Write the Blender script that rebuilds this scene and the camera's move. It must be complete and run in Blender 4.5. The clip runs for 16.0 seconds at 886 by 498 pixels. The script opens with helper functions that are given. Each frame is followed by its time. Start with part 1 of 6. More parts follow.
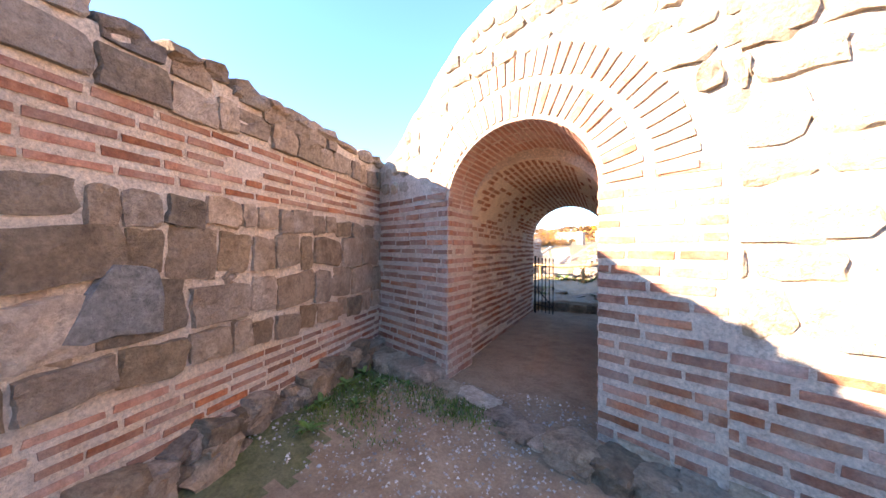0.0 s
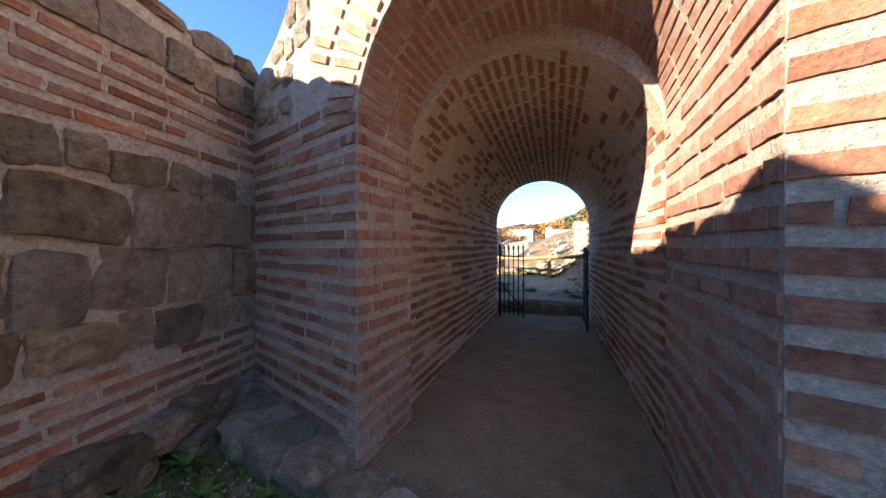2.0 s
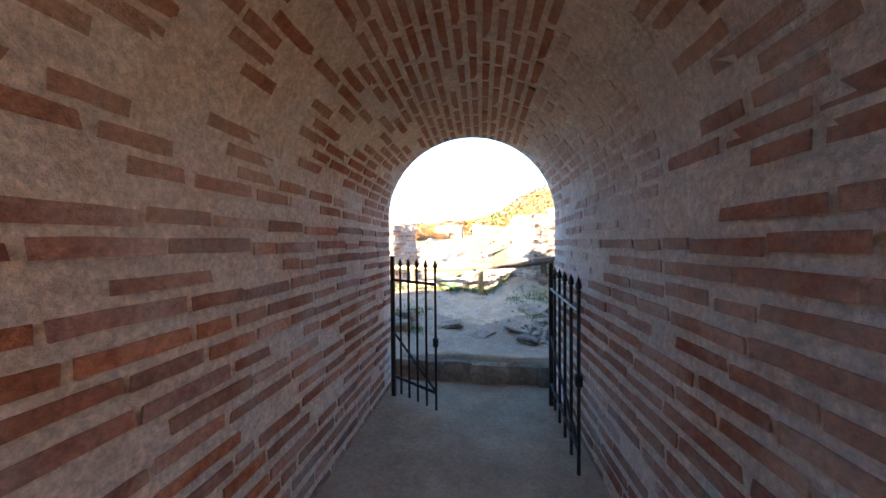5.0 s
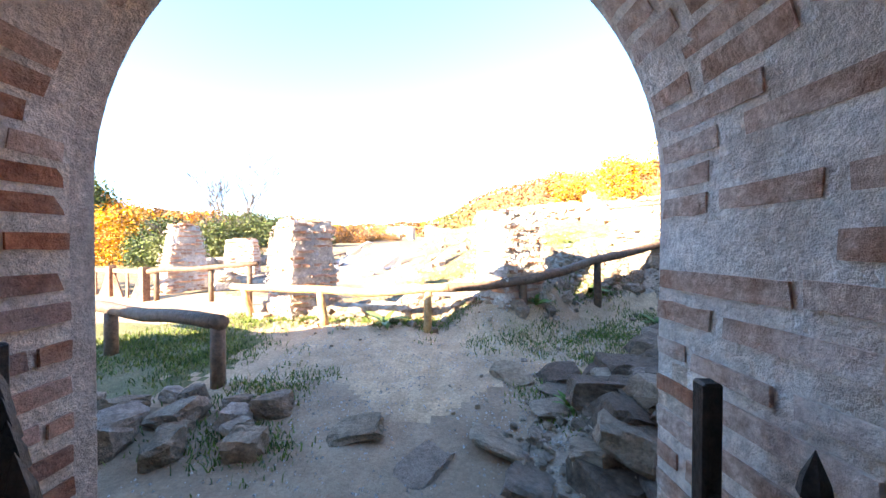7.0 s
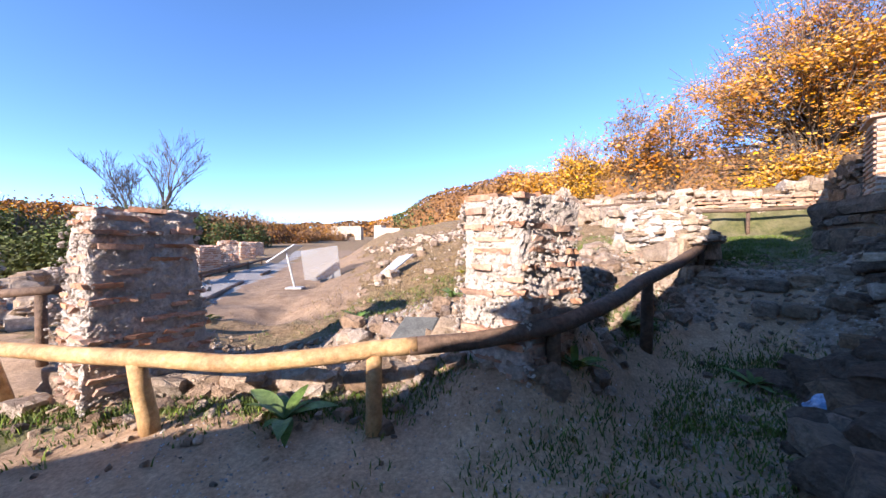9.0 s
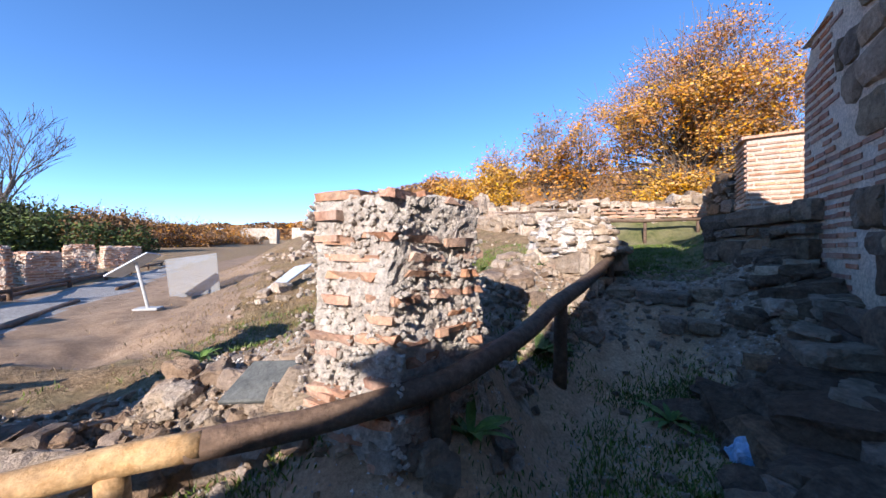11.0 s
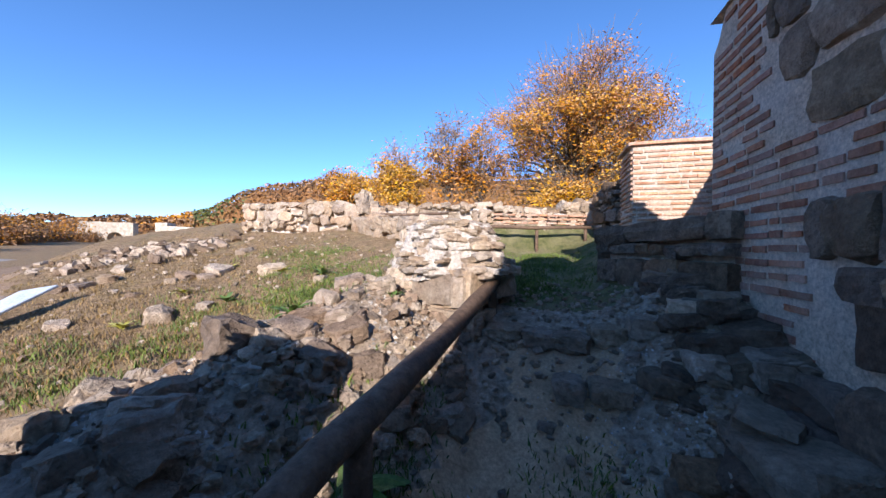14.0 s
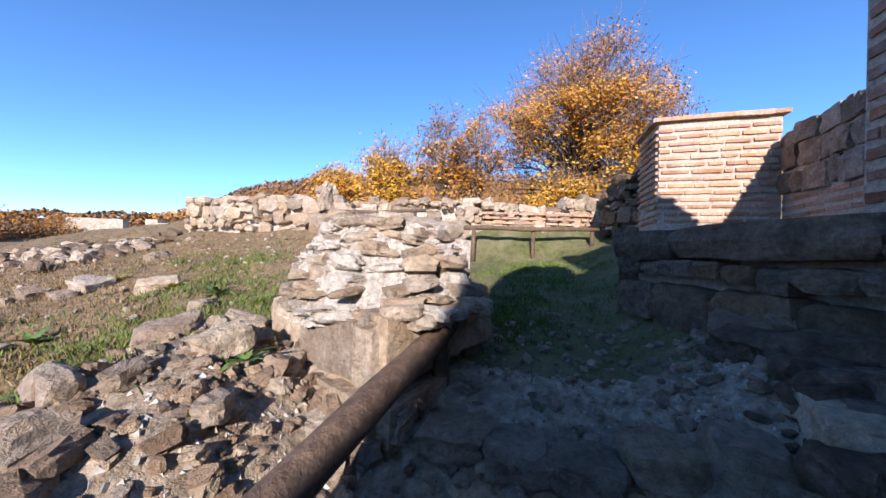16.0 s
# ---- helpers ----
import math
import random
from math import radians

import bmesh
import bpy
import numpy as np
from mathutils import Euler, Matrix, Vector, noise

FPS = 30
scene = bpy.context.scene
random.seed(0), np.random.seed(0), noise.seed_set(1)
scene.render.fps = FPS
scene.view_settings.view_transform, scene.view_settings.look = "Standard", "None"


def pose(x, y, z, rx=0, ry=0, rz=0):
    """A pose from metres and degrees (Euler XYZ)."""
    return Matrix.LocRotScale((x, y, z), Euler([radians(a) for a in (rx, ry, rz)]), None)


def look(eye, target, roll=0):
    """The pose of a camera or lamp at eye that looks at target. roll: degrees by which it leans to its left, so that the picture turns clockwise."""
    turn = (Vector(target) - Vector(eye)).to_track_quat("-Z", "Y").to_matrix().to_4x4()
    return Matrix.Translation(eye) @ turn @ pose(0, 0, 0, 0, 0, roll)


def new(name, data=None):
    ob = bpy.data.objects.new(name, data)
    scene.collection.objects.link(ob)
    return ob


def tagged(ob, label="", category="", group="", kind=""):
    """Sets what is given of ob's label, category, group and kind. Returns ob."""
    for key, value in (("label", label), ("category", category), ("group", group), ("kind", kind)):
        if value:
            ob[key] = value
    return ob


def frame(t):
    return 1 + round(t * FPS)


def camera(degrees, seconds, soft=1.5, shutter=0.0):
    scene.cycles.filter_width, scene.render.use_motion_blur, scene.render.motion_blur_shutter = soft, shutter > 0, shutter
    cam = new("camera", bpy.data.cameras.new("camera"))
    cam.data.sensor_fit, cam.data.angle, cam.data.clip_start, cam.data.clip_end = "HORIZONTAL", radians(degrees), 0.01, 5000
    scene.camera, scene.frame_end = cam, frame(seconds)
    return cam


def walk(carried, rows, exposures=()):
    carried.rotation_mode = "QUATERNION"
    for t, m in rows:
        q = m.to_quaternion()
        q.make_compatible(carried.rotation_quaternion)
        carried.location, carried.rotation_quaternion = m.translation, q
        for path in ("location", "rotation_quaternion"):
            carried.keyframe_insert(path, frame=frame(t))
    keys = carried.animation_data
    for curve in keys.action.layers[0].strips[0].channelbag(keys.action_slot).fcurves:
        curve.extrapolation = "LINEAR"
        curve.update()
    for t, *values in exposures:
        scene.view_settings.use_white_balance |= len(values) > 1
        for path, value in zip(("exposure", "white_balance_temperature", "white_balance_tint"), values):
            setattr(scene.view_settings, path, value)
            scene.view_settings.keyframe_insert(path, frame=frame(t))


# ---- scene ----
cam = camera(105.3, 16.0)
PATH = [
    (0, (1.324, -4.177, 1.827), (0.318, -2.448, 1.824), 0.18),
    (0.5, (1.012, -3.489, 1.761), (0.066, -1.727, 1.752), 0.34),
    (1, (0.732, -3.059, 1.774), (-0.153, -1.266, 1.761), 0.23),
    (1.5, (0.539, -2.631, 1.622), (-0.281, -0.807, 1.612), -0.11),
    (2, (0.471, -2.056, 1.560), (-0.289, -0.206, 1.547), -0.09),
    (2.5, (0.290, -1.304, 1.485), (-0.407, 0.570, 1.467), -0.69),
    (3, (0.265, -0.668, 1.487), (-0.365, 1.229, 1.462), -0.43),
    (3.5, (0.350, -0.197, 1.578), (-0.212, 1.723, 1.545), -0.56),
    (4, (0.310, 0.468, 1.565), (-0.181, 2.407, 1.526), -0.48),
    (4.2, (0.262, 0.709, 1.604), (-0.205, 2.654, 1.564), -0.54),
    (6.3, (-0.109, 3.334, 1.844), (-0.292, 5.326, 1.816), 0.22),
    (6.5, (-0.054, 3.649, 1.816), (-0.209, 5.642, 1.789), 0.31),
    (7, (-0.066, 4.465, 1.865), (-0.154, 6.463, 1.836), 0.08),
    (7.5, (-0.087, 5.178, 1.864), (-0.103, 7.178, 1.834), -0.15),
    (8, (-0.187, 5.908, 1.960), (-0.136, 7.907, 1.932), -0.22),
    (8.2, (-0.273, 6.141, 1.961), (-0.188, 8.139, 1.930), -0.26),
    (10.3, (-0.071, 7.531, 2.047), (0.366, 9.482, 2.039), 0.68),
    (10.5, (0.106, 7.498, 2.062), (0.593, 9.438, 2.057), 0.56),
    (11, (0.326, 7.724, 2.069), (0.946, 9.626, 2.066), 0.34),
    (11.5, (0.524, 7.905, 2.097), (1.280, 9.757, 2.097), -0.05),
    (12, (0.719, 8.181, 2.142), (1.594, 9.980, 2.152), -0.28),
    (12.5, (0.932, 8.397, 2.156), (1.936, 10.126, 2.153), -0.16),
    (13, (1.292, 8.655, 2.207), (2.390, 10.327, 2.211), 0.43),
    (13.5, (1.552, 8.810, 2.326), (2.651, 10.481, 2.327), 0.74),
    (14, (1.834, 9.004, 2.296), (2.931, 10.676, 2.298), 0.79),
    (14.5, (2.189, 9.166, 2.309), (3.283, 10.839, 2.316), 0.97),
    (15, (2.576, 9.504, 2.320), (3.673, 11.176, 2.324), 1.23),
    (15.5, (2.860, 9.803, 2.343), (3.960, 11.474, 2.346), 1.42),
    (16, (3.235, 10.104, 2.441), (4.330, 11.778, 2.440), 1.33),
]
walk(cam, [(t, look(eye, target, roll)) for t, eye, target, roll in PATH],
     exposures=[(0.0, 3.2, 7700, 18), (0.5, 2.6, 7600, 16), (1.0, 2.2, 7300, 14), (2.0, 2.15, 7300, 12), (3.0, 2.32, 7300, 12), (4.2, 2.9, 7300, 12), (6.3, 4.6, 8000, 14), (6.6, 4.45, 8000, 14), (7.0, 3.75, 8000, 18), (7.5, 2.95, 7400, 24), (8.0, 2.4, 7100, 28), (10.3, 1.42, 6300, 18), (16.0, 1.28, 6250, 18)])

# ---- light ----
SUN_HEADING, SUN_ELEVATION = 48.0, 22.5      # degrees from +x towards +y in which the light travels; height
sun_data = bpy.data.lights.new("sun", "SUN")
sun_data.energy, sun_data.angle, sun_data.color = 3.7, radians(0.53), (1.0, 0.93, 0.82)
sun = new("sun", sun_data)
_a, _e = radians(SUN_HEADING), radians(SUN_ELEVATION)
SUN_WAY = Vector((math.cos(_a) * math.cos(_e), math.sin(_a) * math.cos(_e), -math.sin(_e)))
sun.matrix_world = look((0, 0, 40), tuple(Vector((0, 0, 40)) + SUN_WAY))
world = bpy.data.worlds.new("sky")
scene.world = world
world.use_nodes = True
_n = world.node_tree.nodes
_sky = _n.new("ShaderNodeTexSky")
_sky.sky_type, _sky.sun_disc = "NISHITA", False
_sky.sun_elevation, _sky.sun_rotation = _e, math.atan2(-SUN_WAY.x, -SUN_WAY.y)
_sky.altitude, _sky.air_density, _sky.dust_density, _sky.ozone_density = 3500, 1.0, 0.0, 4.0
_n["Background"].inputs["Strength"].default_value = 0.13
_hs = _n.new("ShaderNodeHueSaturation")
_hs.inputs["Saturation"].default_value = 1.1
_hs.inputs["Hue"].default_value = 0.498
world.node_tree.links.new(_sky.outputs[0], _hs.inputs["Color"])
world.node_tree.links.new(_hs.outputs[0], _n["Background"].inputs[0])


# ---- materials ----
def material(name, a, b, scale=6.0, rough=0.9, bump=0.4, fine=60.0, rand=0.0, c=None, blotch=0.0, metal=0.0, island=0.0, depth=0.02, grain=0.36):
    """A grainy surface between the colours a and b; c stains it in large patches; rand varies it piece by piece."""
    m = bpy.data.materials.new(name)
    m.use_nodes = True
    nt = m.node_tree
    n, k = nt.nodes, nt.links.new
    bs = n["Principled BSDF"]
    bs.inputs["Roughness"].default_value, bs.inputs["Metallic"].default_value = rough, metal
    bs.inputs["Specular IOR Level"].default_value = 0.25
    pos = n.new("ShaderNodeNewGeometry")
    n1 = n.new("ShaderNodeTexNoise")
    n1.inputs["Scale"].default_value, n1.inputs["Detail"].default_value, n1.inputs["Roughness"].default_value = scale, 6, 0.65
    k(pos.outputs["Position"], n1.inputs["Vector"])
    r1 = n.new("ShaderNodeValToRGB")
    r1.color_ramp.elements[0].position, r1.color_ramp.elements[1].position = 0.36, 0.64
    r1.color_ramp.elements[0].color, r1.color_ramp.elements[1].color = (*a, 1), (*b, 1)
    k(n1.outputs["Fac"], r1.inputs[0])
    col = r1.outputs[0]
    if c:
        n2 = n.new("ShaderNodeTexNoise")
        n2.inputs["Scale"].default_value, n2.inputs["Detail"].default_value = scale * 0.22, 4
        k(pos.outputs["Position"], n2.inputs["Vector"])
        r2 = n.new("ShaderNodeValToRGB")
        r2.color_ramp.elements[0].position, r2.color_ramp.elements[1].position = 0.5 - 0.1 * (blotch > 0.5), 0.68
        k(n2.outputs["Fac"], r2.inputs[0])
        mx = n.new("ShaderNodeMix")
        mx.data_type = "RGBA"
        mlt = n.new("ShaderNodeMath")
        mlt.operation, mlt.inputs[1].default_value = "MULTIPLY", blotch or 0.7
        k(r2.outputs[0], mlt.inputs[0])
        k(mlt.outputs[0], mx.inputs["Factor"])
        k(col, mx.inputs["A"])
        mx.inputs["B"].default_value = (*c, 1)
        col = mx.outputs["Result"]
    if rand or island:
        info = n.new("ShaderNodeObjectInfo") if rand else pos
        hs = n.new("ShaderNodeHueSaturation")
        mr = n.new("ShaderNodeMapRange")
        amount = rand or island
        mr.inputs["To Min"].default_value, mr.inputs["To Max"].default_value = 1 - amount, 1 + amount
        k(info.outputs["Random"] if rand else pos.outputs["Random Per Island"], mr.inputs["Value"])
        k(mr.outputs[0], hs.inputs["Value"])
        m2 = n.new("ShaderNodeMapRange")
        m2.inputs["To Min"].default_value, m2.inputs["To Max"].default_value = 1 + amount * 0.5, 1 - amount * 0.6
        sc = n.new("ShaderNodeMath")
        sc.operation, sc.inputs[1].default_value = "MULTIPLY", 7.3
        fr = n.new("ShaderNodeMath")
        fr.operation = "FRACT"
        k(info.outputs["Random"] if rand else pos.outputs["Random Per Island"], sc.inputs[0])
        k(sc.outputs[0], fr.inputs[0])
        k(fr.outputs[0], m2.inputs["Value"])
        k(m2.outputs[0], hs.inputs["Saturation"])
        k(col, hs.inputs["Color"])
        col = hs.outputs[0]
    if grain:
        n4 = n.new("ShaderNodeTexNoise")
        n4.inputs["Scale"].default_value, n4.inputs["Detail"].default_value, n4.inputs["Roughness"].default_value = fine * 0.6, 6, 0.75
        k(pos.outputs["Position"], n4.inputs["Vector"])
        m4 = n.new("ShaderNodeMapRange")
        m4.inputs["From Min"].default_value, m4.inputs["From Max"].default_value = 0.3, 0.7
        m4.inputs["To Min"].default_value, m4.inputs["To Max"].default_value = 1 - grain, 1 + grain * 0.9
        k(n4.outputs["Fac"], m4.inputs["Value"])
        h4 = n.new("ShaderNodeHueSaturation")
        k(m4.outputs[0], h4.inputs["Value"])
        k(col, h4.inputs["Color"])
        col = h4.outputs[0]
    k(col, bs.inputs["Base Color"])
    if bump:
        n3 = n.new("ShaderNodeTexNoise")
        n3.inputs["Scale"].default_value, n3.inputs["Detail"].default_value, n3.inputs["Roughness"].default_value = fine, 5, 0.7
        k(pos.outputs["Position"], n3.inputs["Vector"])
        ad = n.new("ShaderNodeMath")
        ad.operation = "ADD"
        k(n3.outputs["Fac"], ad.inputs[0])
        k(n1.outputs["Fac"], ad.inputs[1])
        bp = n.new("ShaderNodeBump")
        bp.inputs["Strength"].default_value, bp.inputs["Distance"].default_value = bump, depth
        k(ad.outputs[0], bp.inputs["Height"])
        k(bp.outputs[0], bs.inputs["Normal"])
    return m


M_MORTAR = material("pink_mortar", (0.58, 0.44, 0.325), (0.76, 0.61, 0.47), 9, 0.95, 1.0, 60, c=(0.70, 0.63, 0.56), blotch=0.6, depth=0.03)
M_MORTAR_PALE = material("pale_mortar", (0.55, 0.425, 0.325), (0.71, 0.585, 0.475), 9, 0.95, 1.0, 60, c=(0.54, 0.44, 0.355), blotch=0.6, depth=0.03)
M_LIME = material("lime_mortar", (0.57, 0.49, 0.41), (0.80, 0.73, 0.64), 14, 0.95, 1.0, 45, c=(0.54, 0.43, 0.345), blotch=0.4, depth=0.05, grain=0.4)
M_BRICK = material("red_brick", (0.27, 0.10, 0.06), (0.42, 0.185, 0.11), 12, 0.9, 0.8, 60, rand=0.28, c=(0.50, 0.36, 0.28), blotch=0.6)
M_BRICK_PALE = material("pale_brick", (0.40, 0.19, 0.11), (0.56, 0.32, 0.2), 14, 0.9, 0.8, 60, rand=0.25, c=(0.58, 0.45, 0.35), blotch=0.6)
M_BRICK_SMEARED = material("mortar_smeared_brick", (0.22, 0.08, 0.045), (0.37, 0.155, 0.09), 9, 0.92, 0.8, 60, rand=0.3, c=(0.58, 0.46, 0.36), blotch=0.6)
M_BRICK_LIMED = material("lime_washed_brick", (0.33, 0.18, 0.12), (0.50, 0.36, 0.28), 9, 0.92, 0.8, 60, rand=0.2, c=(0.66, 0.60, 0.53), blotch=0.85)
M_LIMEWASH = material("lime_wash", (0.57, 0.48, 0.39), (0.76, 0.70, 0.62), 6, 0.92, 1.0, 45, c=(0.58, 0.44, 0.34), blotch=0.6, depth=0.03)
M_STONE_BROWN = material("brown_stone", (0.21, 0.145, 0.10), (0.38, 0.28, 0.20), 7, 0.85, 1.0, 40, rand=0.35, c=(0.40, 0.31, 0.235), blotch=0.5, depth=0.04)
M_STONE_GREY = material("grey_stone", (0.185, 0.138, 0.095), (0.34, 0.26, 0.185), 7, 0.85, 1.0, 40, rand=0.3, c=(0.24, 0.165, 0.11), blotch=0.8, depth=0.04)
M_STONE_PALE = material("pale_stone", (0.35, 0.265, 0.185), (0.55, 0.45, 0.34), 8, 0.9, 1.0, 40, rand=0.28, c=(0.36, 0.25, 0.17), blotch=0.7, depth=0.04)
# dark stone for shaded places, with shade and warm bounce put into the colour
M_STONE_DARK_SHADE = material("dark_stone", (0.12, 0.083, 0.055), (0.27, 0.19, 0.13), 6, 0.85, 1.0, 40, rand=0.45, c=(0.20, 0.125, 0.085), blotch=0.8, depth=0.04)
M_STONE_YARD = material("smeared_fieldstone", (0.25, 0.175, 0.12), (0.45, 0.34, 0.25), 7, 0.88, 1.0, 40, rand=0.3, c=(0.52, 0.41, 0.32), blotch=0.6, depth=0.04)
M_STONE_SLATE = material("slate_blue_stone", (0.15, 0.145, 0.14), (0.26, 0.25, 0.235), 9, 0.8, 1.0, 40, depth=0.03)
M_EARTH = material("trodden_earth", (0.25, 0.165, 0.105), (0.37, 0.26, 0.17), 3.5, 0.95, 0.7, 50, c=(0.25, 0.18, 0.12), blotch=0.6, grain=0.25)
M_PATH = material("pale_sandy_path", (0.42, 0.275, 0.16), (0.57, 0.395, 0.245), 4.5, 0.95, 0.7, 60, c=(0.26, 0.185, 0.125), blotch=0.85, grain=0.35)
M_FIELD = material("dry_grassy_earth", (0.20, 0.13, 0.07), (0.35, 0.245, 0.14), 7, 0.95, 1.0, 30, c=(0.21, 0.18, 0.085), blotch=0.5, depth=0.04, grain=0.45)
M_DEBRIS = material("mortar_debris", (0.25, 0.19, 0.13), (0.54, 0.43, 0.32), 12, 0.95, 1.0, 30, c=(0.22, 0.17, 0.13), blotch=0.7, depth=0.03)
M_TURF = material("short_turf", (0.085, 0.095, 0.035), (0.17, 0.165, 0.065), 8, 0.95, 0.9, 50, c=(0.26, 0.22, 0.13), blotch=0.6, depth=0.03)
M_PATH_GRAVEL = material("grey_path_gravel", (0.26, 0.25, 0.235), (0.40, 0.38, 0.35), 20, 0.95, 1.0, 60, grain=0.45)
M_WOOD_PEELED = material("peeled_log_wood", (0.46, 0.27, 0.11), (0.60, 0.40, 0.20), 16, 0.6, 0.4, 40, c=(0.22, 0.12, 0.06), blotch=0.6)
M_WOOD_DARK = material("weathered_log_wood", (0.11, 0.07, 0.045), (0.2, 0.13, 0.085), 16, 0.7, 0.6, 40, c=(0.075, 0.05, 0.038), blotch=0.6)
M_IRON = material("black_iron", (0.012, 0.012, 0.012), (0.035, 0.028, 0.024), 25, 0.55, 0.3, 80, metal=0.6)


# ---- shapes ----
def rnd(a, b):
    return random.uniform(a, b)


def part(name, bm, mat, parent=None, label="", smooth=False):
    """Links a bmesh as one mesh object under a thing or under a part."""
    me = bpy.data.meshes.new(name)
    bm.to_mesh(me)
    bm.free()
    me.materials.append(mat)
    if smooth:
        me.polygons.foreach_set("use_smooth", [True] * len(me.polygons))
    ob = new(name, me)
    if parent:
        ob.parent = parent
    return tagged(ob, label) if label else ob


def mesh_of(name, verts, faces, mat, smooth=False):
    me = bpy.data.meshes.new(name)
    me.from_pydata([tuple(v) for v in verts], [], faces)
    me.materials.append(mat)
    if smooth:
        me.polygons.foreach_set("use_smooth", [True] * len(me.polygons))
    me.update()
    return me


def thing(name, label, category, group="", kind="", at=(0, 0, 0)):
    ob = new(name)
    ob.location = at
    ob.empty_display_size = 0.1
    return tagged(ob, label, category, group, kind)


def piece(name, me, parent, m, label=""):
    ob = new(name, me)
    ob.parent = parent
    ob.matrix_basis = m
    return tagged(ob, label) if label else ob


def brick_mesh(name, mat, seed, wear=0.06):
    """A unit brick with chipped edges."""
    rng = random.Random(seed)
    v = []
    for z in (-0.5, 0.5):
        for y in (-0.5, 0.5):
            for x in (-0.5, -0.17, 0.17, 0.5):
                v.append((x + rng.uniform(-wear, wear) * 0.35, y + rng.uniform(-wear, wear) * ((0.35 if wear < 0.1 else 0.9) if y > 0 else 0), z + rng.uniform(-wear, wear) * 0.9))
    f = []
    for i in range(3):
        a = i
        f += [(a, a + 1, a + 5, a + 4)[::-1], (a + 8, a + 9, a + 13, a + 12), (a, a + 1, a + 9, a + 8), (a + 4, a + 5, a + 13, a + 12)[::-1]]
    f += [(0, 4, 12, 8)[::-1], (3, 7, 15, 11)]
    return mesh_of(name, v, f, mat)


def stone_mesh(name, mat, seed, rough=0.10, cuts=1, corner=(1.0, 1.0, 0.94, 0.84)):
    """A unit stone: a cube with rounded, uneven corners."""
    rng = random.Random(seed)
    bm = bmesh.new()
    bmesh.ops.create_cube(bm, size=1.0)
    bmesh.ops.subdivide_edges(bm, edges=bm.edges[:], cuts=cuts, use_grid_fill=True)
    off = Vector((rng.uniform(0, 99), rng.uniform(0, 99), rng.uniform(0, 99)))
    for v in bm.verts:
        p = v.co.copy()
        k = sum(abs(c) > 0.4 for c in p)
        s = corner[k] + rng.uniform(-rough, rough) * (0.6 if cuts > 1 else 1)
        v.co = p * s + noise.noise_vector(p * 1.7 + off) * rough * 1.1 + noise.noise_vector(p * 5.1 + off) * rough * 0.5 * (cuts > 1)
    bmesh.ops.recalc_face_normals(bm, faces=bm.faces[:])
    me = bpy.data.meshes.new(name)
    bm.to_mesh(me)
    bm.free()
    me.materials.append(mat)
    return me


BRICKS = [brick_mesh("brick", M_BRICK, s) for s in range(7)]
BRICKS_PALE = [brick_mesh("brick", M_BRICK_PALE, s + 20) for s in range(7)]
BRICKS_SMEARED = [brick_mesh("brick", M_BRICK_SMEARED, s + 60) for s in range(7)]
BRICKS_LIMED = [brick_mesh("brick", M_BRICK_LIMED, s + 80) for s in range(5)]
BRICKS_WORN = [brick_mesh("brick", M_BRICK_PALE, s + 40, 0.13) for s in range(8)]
STONES_BROWN = [stone_mesh("stone", M_STONE_BROWN, s, 0.10, 2) for s in range(7)]
STONES_GREY = [stone_mesh("stone", M_STONE_GREY, s + 20, 0.10, 2) for s in range(7)]
STONES_PALE = [stone_mesh("stone", M_STONE_PALE, s + 40, 0.13, 2) for s in range(7)]
STONES_DARK = [stone_mesh("stone", M_STONE_DARK_SHADE, s + 60, 0.11, 2) for s in range(7)]
ROCKS_PALE = [stone_mesh("rock", M_STONE_PALE, s + 80, 0.14, 3) for s in range(7)]
ROCKS_BROWN = [stone_mesh("rock", M_STONE_BROWN, s + 90, 0.13, 3) for s in range(5)]
ROCKS_DARK = [stone_mesh("rock", M_STONE_DARK_SHADE, s + 100, 0.12, 3) for s in range(7)]
ROCKS_GREY = [stone_mesh("rock", M_STONE_GREY, s + 110, 0.11, 3) for s in range(5)]
LUMPS = [stone_mesh("lump", M_LIME, s + 150, 0.17, 3, (1.0, 1.0, 0.9, 0.75)) for s in range(6)]
STONES_MIXED = STONES_BROWN + STONES_GREY[:2]
ASHLAR = [stone_mesh("block", M_STONE_PALE, s + 130, 0.045, 3, (1.0, 1.0, 0.98, 0.95)) for s in range(7)]
ASHLAR_DARK = [stone_mesh("block", M_STONE_DARK_SHADE, s + 140, 0.07, 3, (1.0, 1.0, 0.97, 0.92)) for s in range(7)]

YARD_STONES = [stone_mesh("stone", M_STONE_YARD if s % 4 else M_STONE_GREY, s + 200, 0.075, 3, (1.0, 1.0, 0.97, 0.93)) for s in range(9)]


def slate_stone():
    """A dark wedge-shaped fieldstone, narrow at the top."""
    me = stone_mesh("stone", M_STONE_SLATE, 231, 0.06, 3, (1.0, 1.0, 0.97, 0.92))
    for v in me.vertices:
        v.co.x *= 0.72 - 0.5 * v.co.z
        v.co.x += 0.12 * v.co.z
    return me


SLATE_STONE = slate_stone()
UP = Vector((0, 0, 1))


